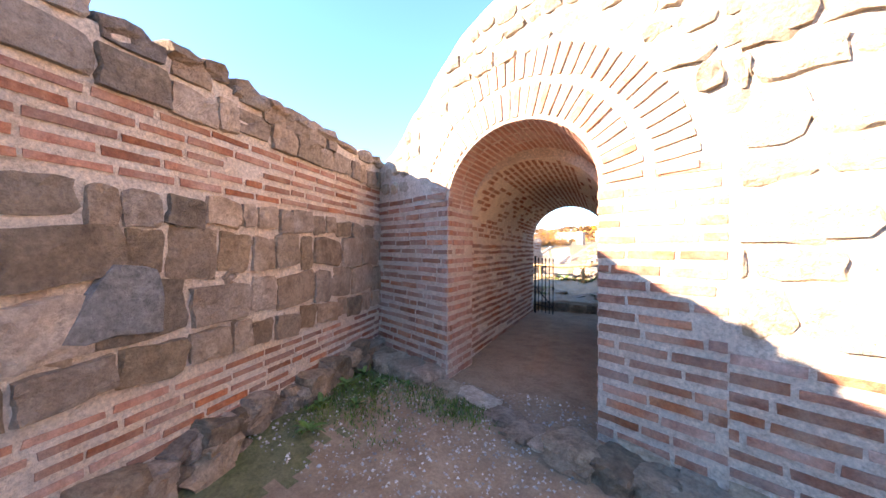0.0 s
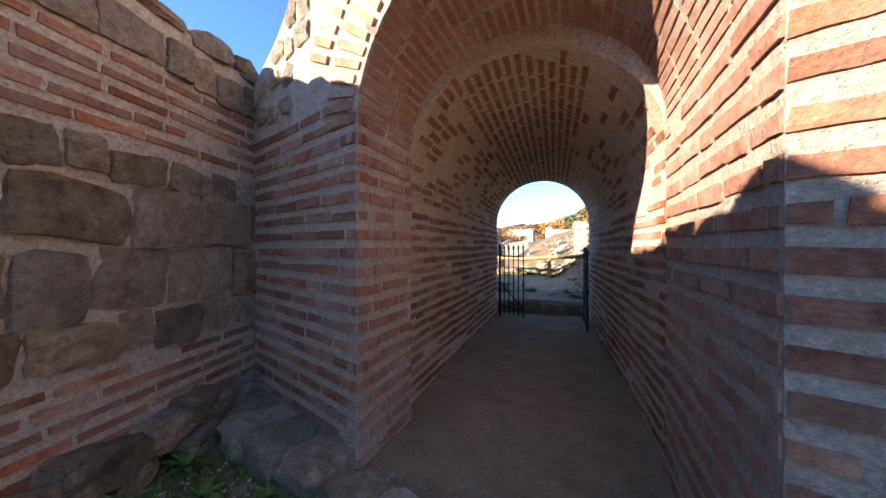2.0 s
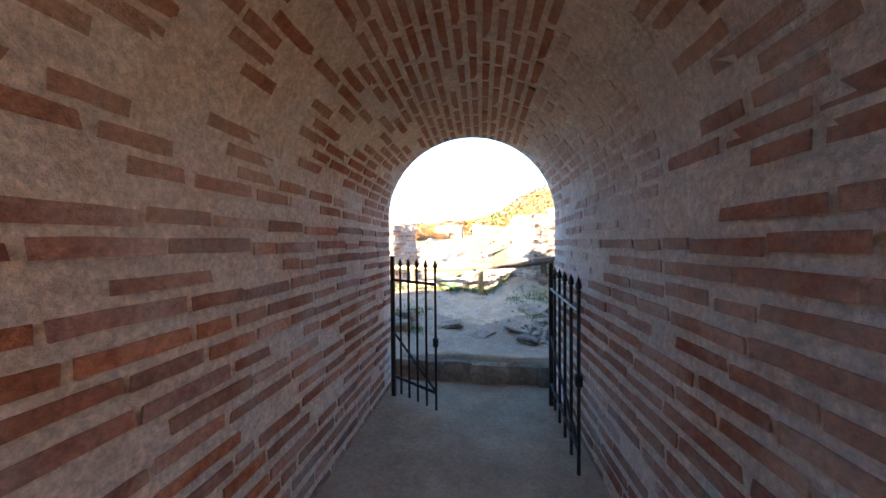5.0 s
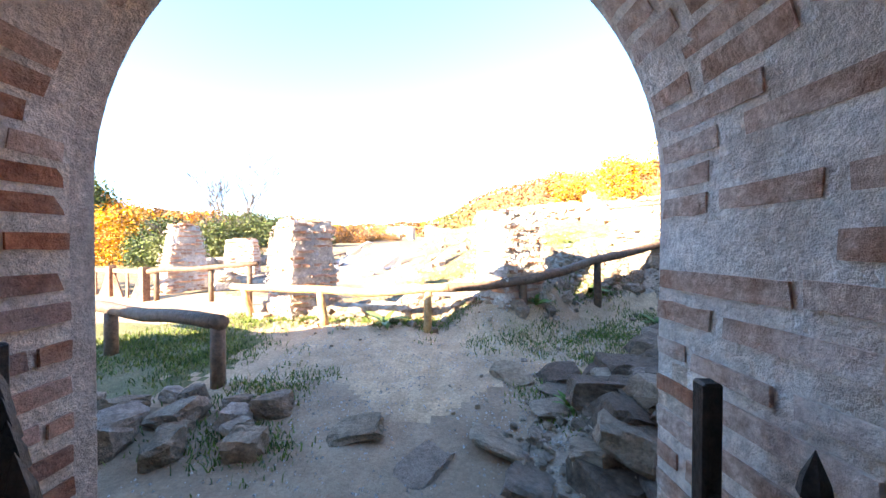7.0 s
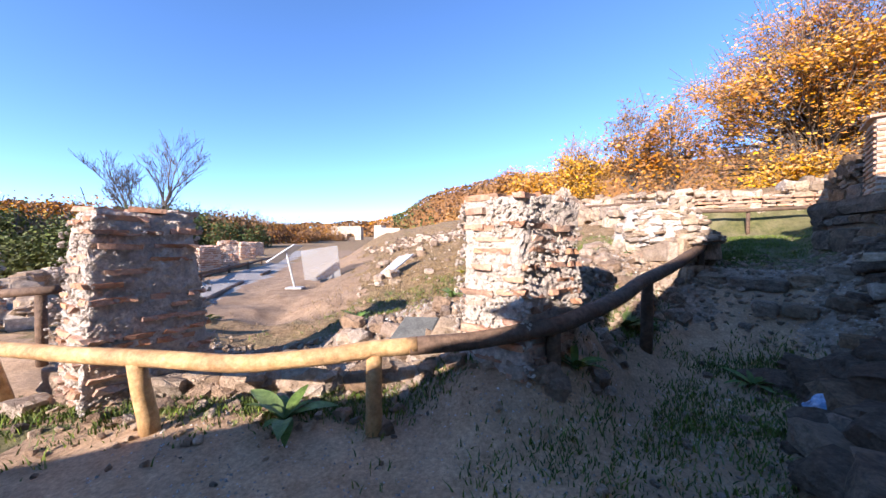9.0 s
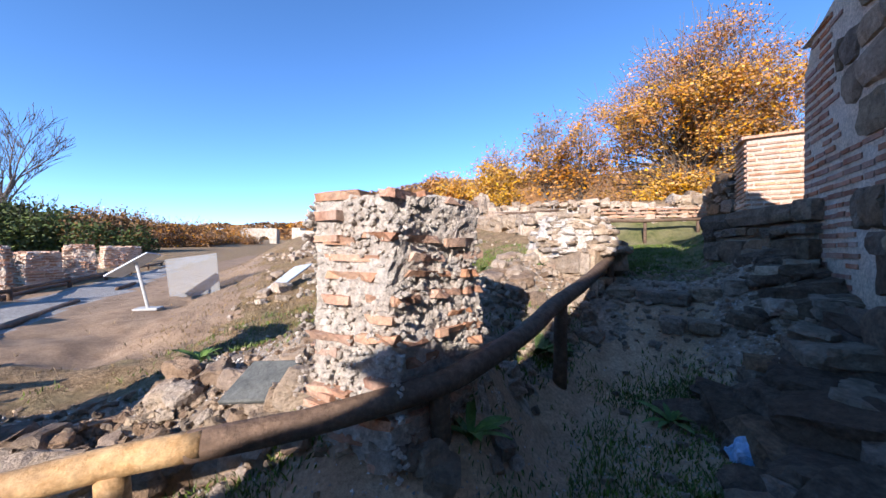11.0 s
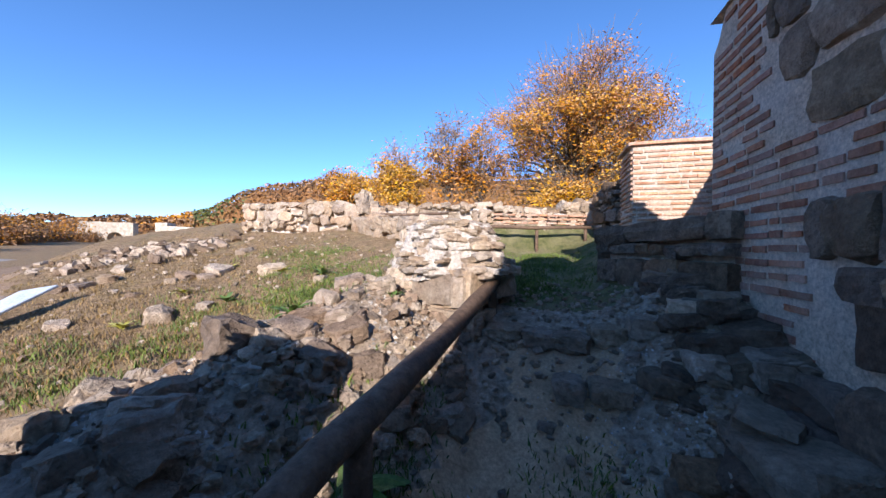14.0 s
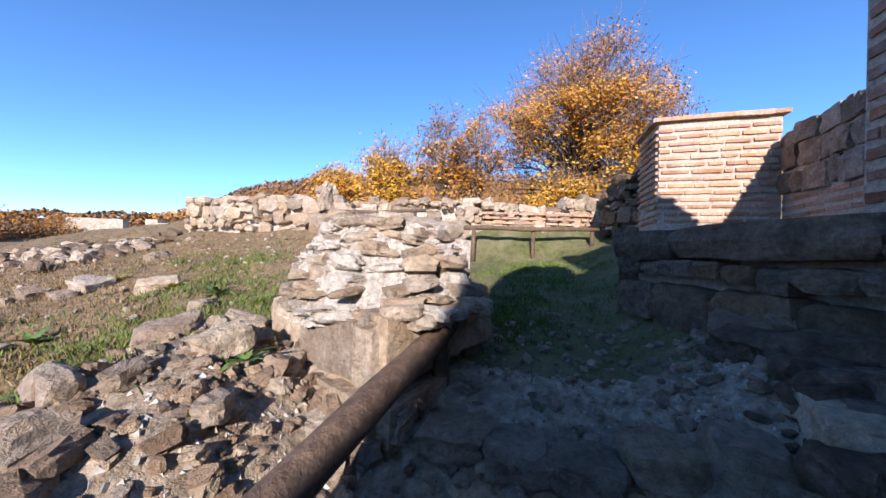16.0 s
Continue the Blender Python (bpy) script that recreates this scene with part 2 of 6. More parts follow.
class Face:
    """An upright wall face: a start on the plan, a way along it and the outward normal."""

    def __init__(self, p0, p1, flip=False):
        self.p = Vector((p0[0], p0[1], 0))
        d = Vector((p1[0], p1[1], 0)) - self.p
        self.length, self.u = d.length, d.normalized()
        self.n = Vector((self.u.y, -self.u.x, 0)) * (-1 if flip else 1)

    def at(self, u, z, out=0.0):
        return self.p + self.u * u + UP * z + self.n * out

    def m(self, u, z, w, d, h, out=0.0, turn=0.0, lean=0.0):
        x, y = self.u * math.cos(lean) + UP * math.sin(lean), self.n
        zz = UP * math.cos(lean) - self.u * math.sin(lean)
        c = self.at(u, z, out)
        return Matrix(((x.x * w, y.x * d, zz.x * h, c.x), (x.y * w, y.y * d, zz.y * h, c.y), (x.z * w, y.z * d, zz.z * h, c.z), (0, 0, 0, 1)))


class Pieces:
    """Sets pieces under a parent up to a number of single objects; the rest are joined into one mesh."""

    def __init__(self, parent, name, most=290):
        self.parent, self.name, self.most, self.n, self.rest, self.mat = parent, name, most, 0, None, None
        self.v, self.f, self.mats = [], [], {}

    def add(self, me, m):
        self.n += 1
        if self.n <= self.most:
            piece(self.name, me, self.parent, m)
            return
        b = self.mats.setdefault(me.materials[0].name, ([], []))
        base = len(b[0])
        b[0].extend([tuple(m @ v.co) for v in me.vertices])
        b[1].extend([tuple(i + base for i in p.vertices) for p in me.polygons])

    def close(self):
        for name, (v, f) in self.mats.items():
            ob = new(self.name + "_fill", mesh_of(self.name + "_fill", v, f, bpy.data.materials[name]))
            ob.parent = self.parent
            tagged(ob, kind="stuff")


def lay_bricks(pieces, face, u0, u1, z0, z1, pitch, meshes, lens=(0.28, 0.46), thick=0.5, depth=0.09, out=0.0, gap=(0.018, 0.045), skip=0.03, inside=None, seed=1, wave=0.006, other=None, instead=None):
    rng = random.Random(seed)
    z, row = z0 + pitch * 0.5, 0
    while z < z1 - pitch * 0.25:
        u = u0 - rng.uniform(0, lens[1]) * 0.9
        while u < u1:
            w = rng.uniform(*lens)
            if rng.random() < 0.12:
                w *= 0.5
            a, b = max(u, u0 + 0.004), min(u + w, u1 - 0.004)
            mid, wid = (a + b) / 2, b - a
            if wid > 0.05 and rng.random() > skip and (inside is None or (inside(a, z) and inside(b, z))):
                h = pitch * thick * rng.uniform(0.85, 1.15)
                pieces.add(rng.choice(other if other and instead(face.at(mid, z)) else meshes), face.m(mid, z + rng.uniform(-wave, wave), wid, depth, h, out - depth / 2 + rng.uniform(0.002, 0.008), lean=rng.uniform(-0.012, 0.012)))
            u += w + rng.uniform(*gap)
        z += pitch
        row += 1


def lay_stones(pieces, face, u0, u1, z0, z1, meshes, high=(0.22, 0.4), wide=(0.8, 1.7), depth=0.2, out=0.03, gap=0.05, inside=None, seed=1, tilt=0.05, wild=0.0):
    rng = random.Random(seed)
    rows, z = [], z0
    while z < z1 - 0.05:
        h = rng.uniform(*high)
        if z + h > z1 - high[0] * 0.5:
            h = z1 - z
        rows.append((z, h))
        z += h
    for z, h in rows:
        u = u0 + rng.uniform(-0.25, 0)
        while u < u1:
            w = h * rng.uniform(*wide)
            a, b = max(u, u0), min(u + w, u1)
            hh = h * rng.uniform(0.82 - wild, 1.04 + wild)
            zc = z + h / 2 + rng.uniform(-0.03, 0.03) * (1 + 5 * wild)
            if b - a > 0.08 and (inside is None or (inside(a, zc) and inside(b, zc))):
                pieces.add(rng.choice(meshes), face.m((a + b) / 2, zc, (b - a - gap) * 1.05, depth, (hh - gap) * 1.06, out - depth / 2 + rng.uniform(-0.015, 0.025) * (1 + 6 * wild), lean=rng.uniform(-tilt, tilt)))
            u += w * (1 + (rng.random() < wild) * 0.35)


def wall_solid(name, face, cols, thick, mat, label, kind="structure", category="wall", reach=None):
    """A wall with the given columns (u, bottom, top); its front lies on the face, its body behind it, down to the line y = reach where
    one is given. Repeat a u to step."""
    bm = bmesh.new()
    prev = None
    for i, (u, zb, zt) in enumerate(cols):
        cur = [bm.verts.new(face.at(u, z, o)) for z, o in ((zb, 0), (zt, 0), (zt, -thick), (zb, -thick))]
        if reach is not None:
            for a in (2, 3):
                cur[a].co.x, cur[a].co.y = face.at(u, 0).x, reach
        step = prev is not None and abs(u - cols[i - 1][0]) < 1e-6
        if prev and not step:
            for a in range(4):
                b = (a + 1) % 4
                bm.faces.new((prev[a], cur[a], cur[b], prev[b]))
        if prev is None or step:
            if step:
                bm.faces.new(prev)
            bm.faces.new(cur[::-1])
        prev = cur
    bm.faces.new(prev)
    bmesh.ops.recalc_face_normals(bm, faces=bm.faces[:])
    ob = part(name, bm, mat)
    return tagged(ob, label, category, kind=kind)


def smooth(a, b, x):
    t = min(1.0, max(0.0, (x - a) / (b - a)))
    return t * t * (3 - 2 * t)


# ---- the ground ----
WALL_A, WALL_DIR = Vector((0.72, 5.8, 0)), Vector((0.77, 0.64, 0)).normalized()
WALL_N = Vector((-WALL_DIR.y, WALL_DIR.x, 0))


def rail_line(x):
    """Where the bank behind the log railing begins."""
    if x < 0.6:
        return 10.25 + 0.02 * (0.6 - x)
    if x < 4.4:
        return 10.25 + 0.51 * (x - 0.6)
    if x < 5.5:
        return 12.19 + 2.2 * (x - 4.4) + 4.0 * max(0.0, x - 4.9)
    return 18.5 - 0.6 * (x - 5.5)


def height(x, y):
    rough = noise.noise(Vector((x * 1.3, y * 1.3, 0))) * 0.05 + noise.noise(Vector((x * 5, y * 5, 3))) * 0.018
    if y < 0.3 or (y < 5.75 and x < 1.7):
        z = 0.0 + 0.012 * max(0, y)
        z += 0.10 * smooth(-0.8, -2.0, x) * smooth(-0.4, -1.2, y) - 0.04 * smooth(-0.3, -1.0, y)
        return z + rough * (0.5 if 0.3 < y else 1.0)
    q = Vector((x, y, 0)) - WALL_A
    s, d = q.dot(WALL_DIR), q.dot(WALL_N)
    p = 0.34 + 0.07 * min(4.2, max(0.0, y - 6.1)) + 0.9 * smooth(4.7, 6.9, s) + 0.11 * min(30, max(0, s - 6.5))
    p += 0.42 * smooth(1.35, 0.3, d) * smooth(0.3, 1.2, s) if d > -1 else 0.42
    dy = y - 14.85
    f = 0.71 + 0.14 * min(dy, 12) + 0.03 * min(60, max(0, dy - 12))
    f += 0.2 * max(0, min(x, 9) + 2.7) * smooth(80, 25, y) + 0.12 * max(0, x - 14)
    f -= (0.14 * min(max(dy, -4), 12) - 0.1) * smooth(-1.4, -5.0, x)
    f = max(f, 0.42 + 0.004 * max(0, y - 10))
    e = y - rail_line(x)
    near = smooth(0.7, 1.6, x)
    crest = 0.34 * smooth(-1.9, -0.6, x) * (1 - near) * smooth(0.1, 0.9, e) * smooth(2.4, 1.2, e)
    crest += 0.42 * near * smooth(3.9, 2.9, x) * smooth(-0.5, 0.4, e) * smooth(1.7, 0.8, e)
    k = smooth(-0.1, 1.0, e) * (1 - near) + smooth(-0.6, 0.5, e) * near
    p += 0.3 * near * smooth(3.8, 2.9, x) * smooth(-1.15, -0.5, e)
    if x < -1.5:
        k = smooth(-0.2, 3.0, e)
    z = p * (1 - k) + f * k + crest
    z += 0.42 * smooth(1.15, 0.5, math.hypot(x - 0.75, y - 10.1)) * (1 - k)
    far = smooth(60, 160, math.hypot(x, y))
    z = z * (1 - far) + far * (2.0 + 0.02 * y)
    return z + rough * (1.0 + 1.2 * k)


def ground_lines(a, b, step, end, grow=1.18):
    fine = list(np.arange(a, b + step / 2, step))
    out, s, v = [], step, b
    while v < end:
        s *= grow
        v += s
        out.append(v)
    low, s, v = [], step, a
    while v > -end:
        s *= grow
        v -= s
        low.append(v)
    return low[::-1] + fine + out


YARD_OUT = Vector((6.72, 1.76, 0)).normalized()     # away from the long side wall of the yard


def build_ground():
    xs, ys = ground_lines(-4.2, 6.4, 0.085, 900), ground_lines(-5.0, 14.0, 0.1, 900)
    v = [(x, y, height(x, y)) for y in ys for x in xs]
    w = len(xs)
    f = [(j * w + i, j * w + i + 1, (j + 1) * w + i + 1, (j + 1) * w + i) for j in range(len(ys) - 1) for i in range(w - 1)]
    me = mesh_of("ground", v, f, M_EARTH, True)
    me.materials.append(M_FIELD)
    me.materials.append(M_DEBRIS)
    me.materials.append(M_TURF)
    me.materials.append(M_PATH_GRAVEL)
    me.materials.append(M_PATH)
    kinds = []
    for q in f:
        x, y, z = v[q[0]]
        wob = 0.25 * noise.noise(Vector((x * 2, y * 2, 4))) + 0.12 * noise.noise(Vector((x * 7, y * 7, 4)))
        e = y - rail_line(x) + wob
        qq = Vector((x, y, 0)) - WALL_A
        s, d = qq.dot(WALL_DIR), qq.dot(WALL_N)
        k = 0
        if y > 6.2 and (x > -2 or y > 10):
            if e > (1.1 if 1.2 < x < 4.6 else 1.5 if x < 4.6 else 0.6):
                k = 1
            elif e > (0.1 if x < 1.0 else -0.75) and -2.5 < x < 4.6:
                k = 2
            elif d < 1.1 + wob and s > 0.2:
                k = 2 if s < 6.5 else 0
            if 6.4 < s < 7.3 and 0 < d < 2.4 + wob:
                k = 2
            if s > 7.0 and e < 0.6 and d > 0.3 + wob:
                k = 3
        if math.hypot(x, y) > 45:
            k = 1
        foot = Vector((x + 1.1, y + 6.0, 0)).dot(YARD_OUT)
        if -3.4 < y < 0.4 and 0 < foot < 0.75 + wob * 1.6:
            k = 3
        if y > 13 and x < -1.2 - 0.12 * (y - 13) + wob * 3 and x > -7.5 and y < 40:
            k = 0
        if 6.3 < y < 9.6 and x < -2.9 + wob * 2:
            k = 3 if x > -6 else 1
        if 13.6 < y < 40 and abs(x + 4.9 + 0.25 * (y - 14.0) + wob * 0.3) < 0.75:
            k = 4
        if k == 0 and y > 7.5 + 0.35 * math.sin(x * 3.1) and y < 13:
            k = 5
        kinds.append(k)
    me.polygons.foreach_set("material_index", kinds)
    tagged(new("ground", me), "trodden brown earth path with gravel and dry slope", "ground", kind="structure")


build_ground()

# ---- the entrance front, the passage and the walls round it ----
FRONT = Face((-2.85, 0.50), (5.2, -2.235))            # the facade with the arch, seen from the yard
FU = lambda x: (x + 2.85) / FRONT.u.x                 # a place along it from its x


def front_top(u):
    x = -2.85 + u * FRONT.u.x
    return 3.25 + 1.5 * smooth(-2.8, -0.2, x) + 0.25 * smooth(0.6, 3, x) + 0.12 * noise.noise(Vector((u * 2.2, 0, 7)))


RING_L, RING_R, RING_SPRING, RING_RISE = -0.95, 1.0, 2.40, 0.86
FRONT_BACK = 0.64                                     # where the front ends and the passage begins
RING_C, RING_W = (RING_L + RING_R) / 2, (RING_R - RING_L) / 2


def ring_z(x):
    k = 1 - ((x - RING_C) / RING_W) ** 2
    return RING_SPRING + RING_RISE * math.sqrt(max(0, k))


def arch_cols(xl, xr, arch, top, u_of, u_first, u_last, base=-0.4):
    cols = [(u, base, top(u)) for u in np.linspace(u_first, u_of(xl), 14)]
    angles = np.linspace(math.pi, 0, 29)
    xs = [(xl + xr) / 2 + (xr - xl) / 2 * math.cos(a) for a in angles]
    cols += [(u_of(x), arch(x), top(u_of(x))) for x in xs]
    cols += [(u, base, top(u)) for u in np.linspace(u_of(xr), u_last, 18)]
    return cols


wall_front = wall_solid("wall_front", FRONT, arch_cols(RING_L, RING_R, ring_z, front_top, FU, 0.0, FRONT.length), 0.72, M_MORTAR_PALE,
                        "brick and stone gate front with a round arch", reach=FRONT_BACK)

YARD = Face((-1.0, -6.0), (-2.74, 0.70), flip=False)   # the long side wall of the yard


def yard_top(u):
    return 3.30 + 0.1 * noise.noise(Vector((u * 1.7, 3, 1))) - 0.06 * smooth(5.6, 6.9, u) - 0.1 * smooth(2.6, 1.4, u)


wall_yard = wall_solid("wall_yard", YARD, [(u, -0.4, yard_top(u)) for u in np.linspace(-3, YARD.length, 40)], 0.9, M_MORTAR,
                       "banded wall of brown fieldstone and brick courses")

# the vaulted passage
T0, T1 = Vector((0.03, 0.0, 0)), Vector((-0.35, 5.56, 0))
T_DIR = (T1 - T0).normalized()
T_X = Vector((T_DIR.y, -T_DIR.x, 0))
T_HALF, T_SPRING, T_RISE, T_LEN = 1.08, 2.05, 1.08, (T1 - T0).length


def vault_point(a, y, grow=0.0):
    """a runs from 0 at the left foot over the crown to 1 at the right foot."""
    half, rise = T_HALF - 0.12 * max(0.0, y) / T_LEN + grow, T_RISE - 0.15 * max(0.0, y) / T_LEN + grow
    arc = math.pi * (half + rise) / 2
    total = 2 * T_SPRING + arc
    s = a * total
    if s < T_SPRING:
        x, z = -half, s
    elif s > T_SPRING + arc:
        x, z = half, total - s
    else:
        t = math.pi * (1 - (s - T_SPRING) / arc)
        x, z = half * math.cos(t), T_SPRING + rise * math.sin(t)
    return T0 + T_DIR * y + T_X * x + UP * z


def passage_start(x):
    """The passage begins where the front ends."""
    return (FRONT_BACK - 0.02 - T_X.y * x) / T_DIR.y


def limed(p):
    """Whether old lime wash covers the place: mostly high up and on the side of the tower, towards the exit."""
    y, side = (p - T0).dot(T_DIR), (p - T0).dot(T_X)
    n = noise.noise(Vector((p.y * 1.1, p.z * 0.55, side * 0.4))) + 0.4 * noise.noise(p * 4.0) + 0.2 * noise.noise(p * 11.0)
    reach = 0.52 * smooth(2.0, 4.6, y) * smooth(-0.3, 0.6, side) * smooth(0.9, 1.8, p.z) + 0.5 * smooth(2.6, 4.6, y) * smooth(1.5, 2.2, p.z) + 0.28 * smooth(1.7, 2.2, p.z)
    return n + reach > 0.6


def build_passage():
    v, f = [], []
    na, ny = 91, 81
    for layer, grow in enumerate((0.0, 0.5)):
        for j in range(ny):
            for i in range(na):
                start = passage_start(vault_point(i / (na - 1), 0.0, grow).x) if layer == 0 else 0.75
                v.append(vault_point(i / (na - 1), start + (T_LEN - start) * j / (ny - 1), grow) - UP * (0.3 if i in (0, na - 1) else 0))
    o = na * ny
    rim = len(v)
    for i in range(na):
        start = passage_start(vault_point(i / (na - 1), 0.0).x)
        v.append(vault_point(i / (na - 1), start, 0.5))
        if i:
            f.append((i - 1, i, rim + i, rim + i - 1))
    for j in range(ny - 1):
        for i in range(na - 1):
            a = j * na + i
            f.append((a, a + na, a + na + 1, a + 1))
            f.append((o + a, o + a + 1, o + a + na + 1, o + a + na))
    me = mesh_of("wall_passage", v, f, M_MORTAR)
    me.materials.append(M_LIMEWASH)
    me.polygons.foreach_set("material_index", [int(limed(sum((Vector(v[i]) for i in q), Vector()) / len(q))) for q in f])
    return tagged(new("wall_passage", me), "brick barrel-vaulted passage with smeared pale mortar", "wall", kind="structure")


wall_passage = build_passage()

# the back front of the gate, with the exit arch; its unseen top shapes the shade
EXIT = Face((0.72, 5.55), (-7.5, 5.9))


def exit_shade_top(u):
    x = 0.72 - u
    # heights set by where the shadow edge should fall on piers, rail and turf
    return float(np.interp(x, (-7.0, -5.9, -4.3, -3.4, -2.42, -2.15, -1.8, -1.42, -1.15, -0.9, -0.6, 0.0, 1.0), (2.35, 2.5, 2.95, 3.25, 3.55, 4.2, 4.45, 4.9, 5.5, 6.5, 7.0, 7.3, 7.2))) + 0.1 * noise.noise(Vector((u * 2, 9, 1)))


def exit_arch(u):
    return 2.05 + 1.0 * math.sqrt(max(0, 1 - ((u - 1.07) / 1.04) ** 2))


_ecols = [(0.0, -0.4, 6.6), (0.03, -0.4, 6.6)]
_ecols += [(u, exit_arch(u), exit_shade_top(u)) for u in [1.07 - 1.04 * math.cos(a) for a in np.linspace(0, math.pi, 29)]]
_ecols += [(2.11 + k * 0.15, -0.4, exit_shade_top(2.11 + k * 0.15)) for k in range(40)]
wall_exit = wall_solid("wall_exit", EXIT, _ecols, 0.4, M_MORTAR_PALE, "brick and mortar rear front of the gate with round arch")

# unseen wall, added to keep the sun off the scree and path
SIDE = Face((5.6, 5.3), (0.73, 5.52))
wall_side = wall_solid("wall_side", SIDE, [(u, -0.3, 6.6 + 0.12 * noise.noise(Vector((u * 2, 4, 4)))) for u in np.linspace(0, SIDE.length, 14)], 0.5, M_MORTAR_PALE, "high mortar wall of the gate tower")
TOWER = Face((6.0, 10.38), (3.9, 8.56))


def tower_top(u):
    return 4.3 + 0.4 * smooth(0.0, 0.3, u) + 1.6 * smooth(2.2, 5.0, u) + 0.12 * noise.noise(Vector((u * 2, 5, 1)))


wall_tower = wall_solid("wall_tower", TOWER, [(u, -0.3, tower_top(u)) for u in np.linspace(0, TOWER.length, 30)], 1.2, M_MORTAR,
                        "tall shaded wall of brick courses and grey fieldstone")


def build_fill():
    """Unseen rubble core over the vault, open to the sky, added against light leaks."""
    v, f = [], []
    n = 16
    for j in range(n):
        for i in range(n):
            a, b = i / (n - 1), j / (n - 1)
            p = Vector((-2.0 + 4.4 * a, 0.9 - 1.65 * a, 0)) * (1 - b) + Vector((-3.2 + 3.9 * a, 5.7, 0)) * b
            v.append((p.x, p.y, 3.6 + 0.45 * a + 0.1 * noise.noise(p * 1.5)))
    f = [(j * n + i, j * n + i + 1, (j + 1) * n + i + 1, (j + 1) * n + i) for j in range(n - 1) for i in range(n - 1)]
    tagged(new("wall_core", mesh_of("wall_core", v, f, M_LIME)), "rubble and mortar core over the vault", "wall", kind="structure")


build_fill()


# ---- ruined piers, blocks ----
def rough_block(name, corners, z0, z1, mat, parent, seed, rough=0.05, taper=0.0, step=0.12):
    """A solid with uneven faces over a plan of four corners."""
    c = [Vector((x, y, 0)) for x, y in corners]
    mid = sum(c, Vector()) / len(c)
    nz = max(3, int((z1 - z0) / step))
    ring = []
    for k in range(len(c)):
        a, b = c[k], c[(k + 1) % len(c)]
        n = max(2, int((b - a).length / step))
        ring += [a.lerp(b, i / n) for i in range(n)]
    off = Vector((seed * 3.7, seed * 1.3, seed * 2.1))
    v = []
    for j in range(nz + 1):
        t = j / nz
        for p in ring:
            q = mid.lerp(p, 1 - taper * t)
            q = Vector((q.x, q.y, z0 + (z1 - z0) * t))
            q += noise.noise_vector(q * 3.1 + off) * rough * 1.3 + noise.noise_vector(q * 9 + off) * rough * 0.7 + noise.noise_vector(q * 24 + off) * rough * (0.65 if step < 0.06 else 0)
            v.append(q)
    r = len(ring)
    f = [(j * r + i, j * r + (i + 1) % r, (j + 1) * r + (i + 1) % r, (j + 1) * r + i) for j in range(nz) for i in range(r)]
    for k, t in enumerate((0.72, 0.42, 0.16)):
        for i in range(r):
            p = v[nz * r + i]
            q = Vector((mid.x, mid.y, z1 + rough)).lerp(p, t)
            v.append(q + UP * rough * (noise.noise(q * 5 + off) + 0.6 * noise.noise(q * 13 + off)) * 1.6)
        f += [((nz + k) * r + i, (nz + k) * r + (i + 1) % r, (nz + k + 1) * r + (i + 1) % r, (nz + k + 1) * r + i) for i in range(r)]
    v.append(Vector((mid.x, mid.y, z1 + rough)))
    f += [((nz + 3) * r + i, (nz + 3) * r + (i + 1) % r, len(v) - 1) for i in range(r)]
    ob = new(name, mesh_of(name, v, f, mat, False))
    if parent:
        ob.parent = parent
    return ob


def turned_square(cx, cy, w, d, yaw):
    a = radians(yaw)
    return [(cx + x * math.cos(a) - y * math.sin(a), cy + x * math.sin(a) + y * math.cos(a)) for x, y in ((-w / 2, -d / 2), (w / 2, -d / 2), (w / 2, d / 2), (-w / 2, d / 2))]


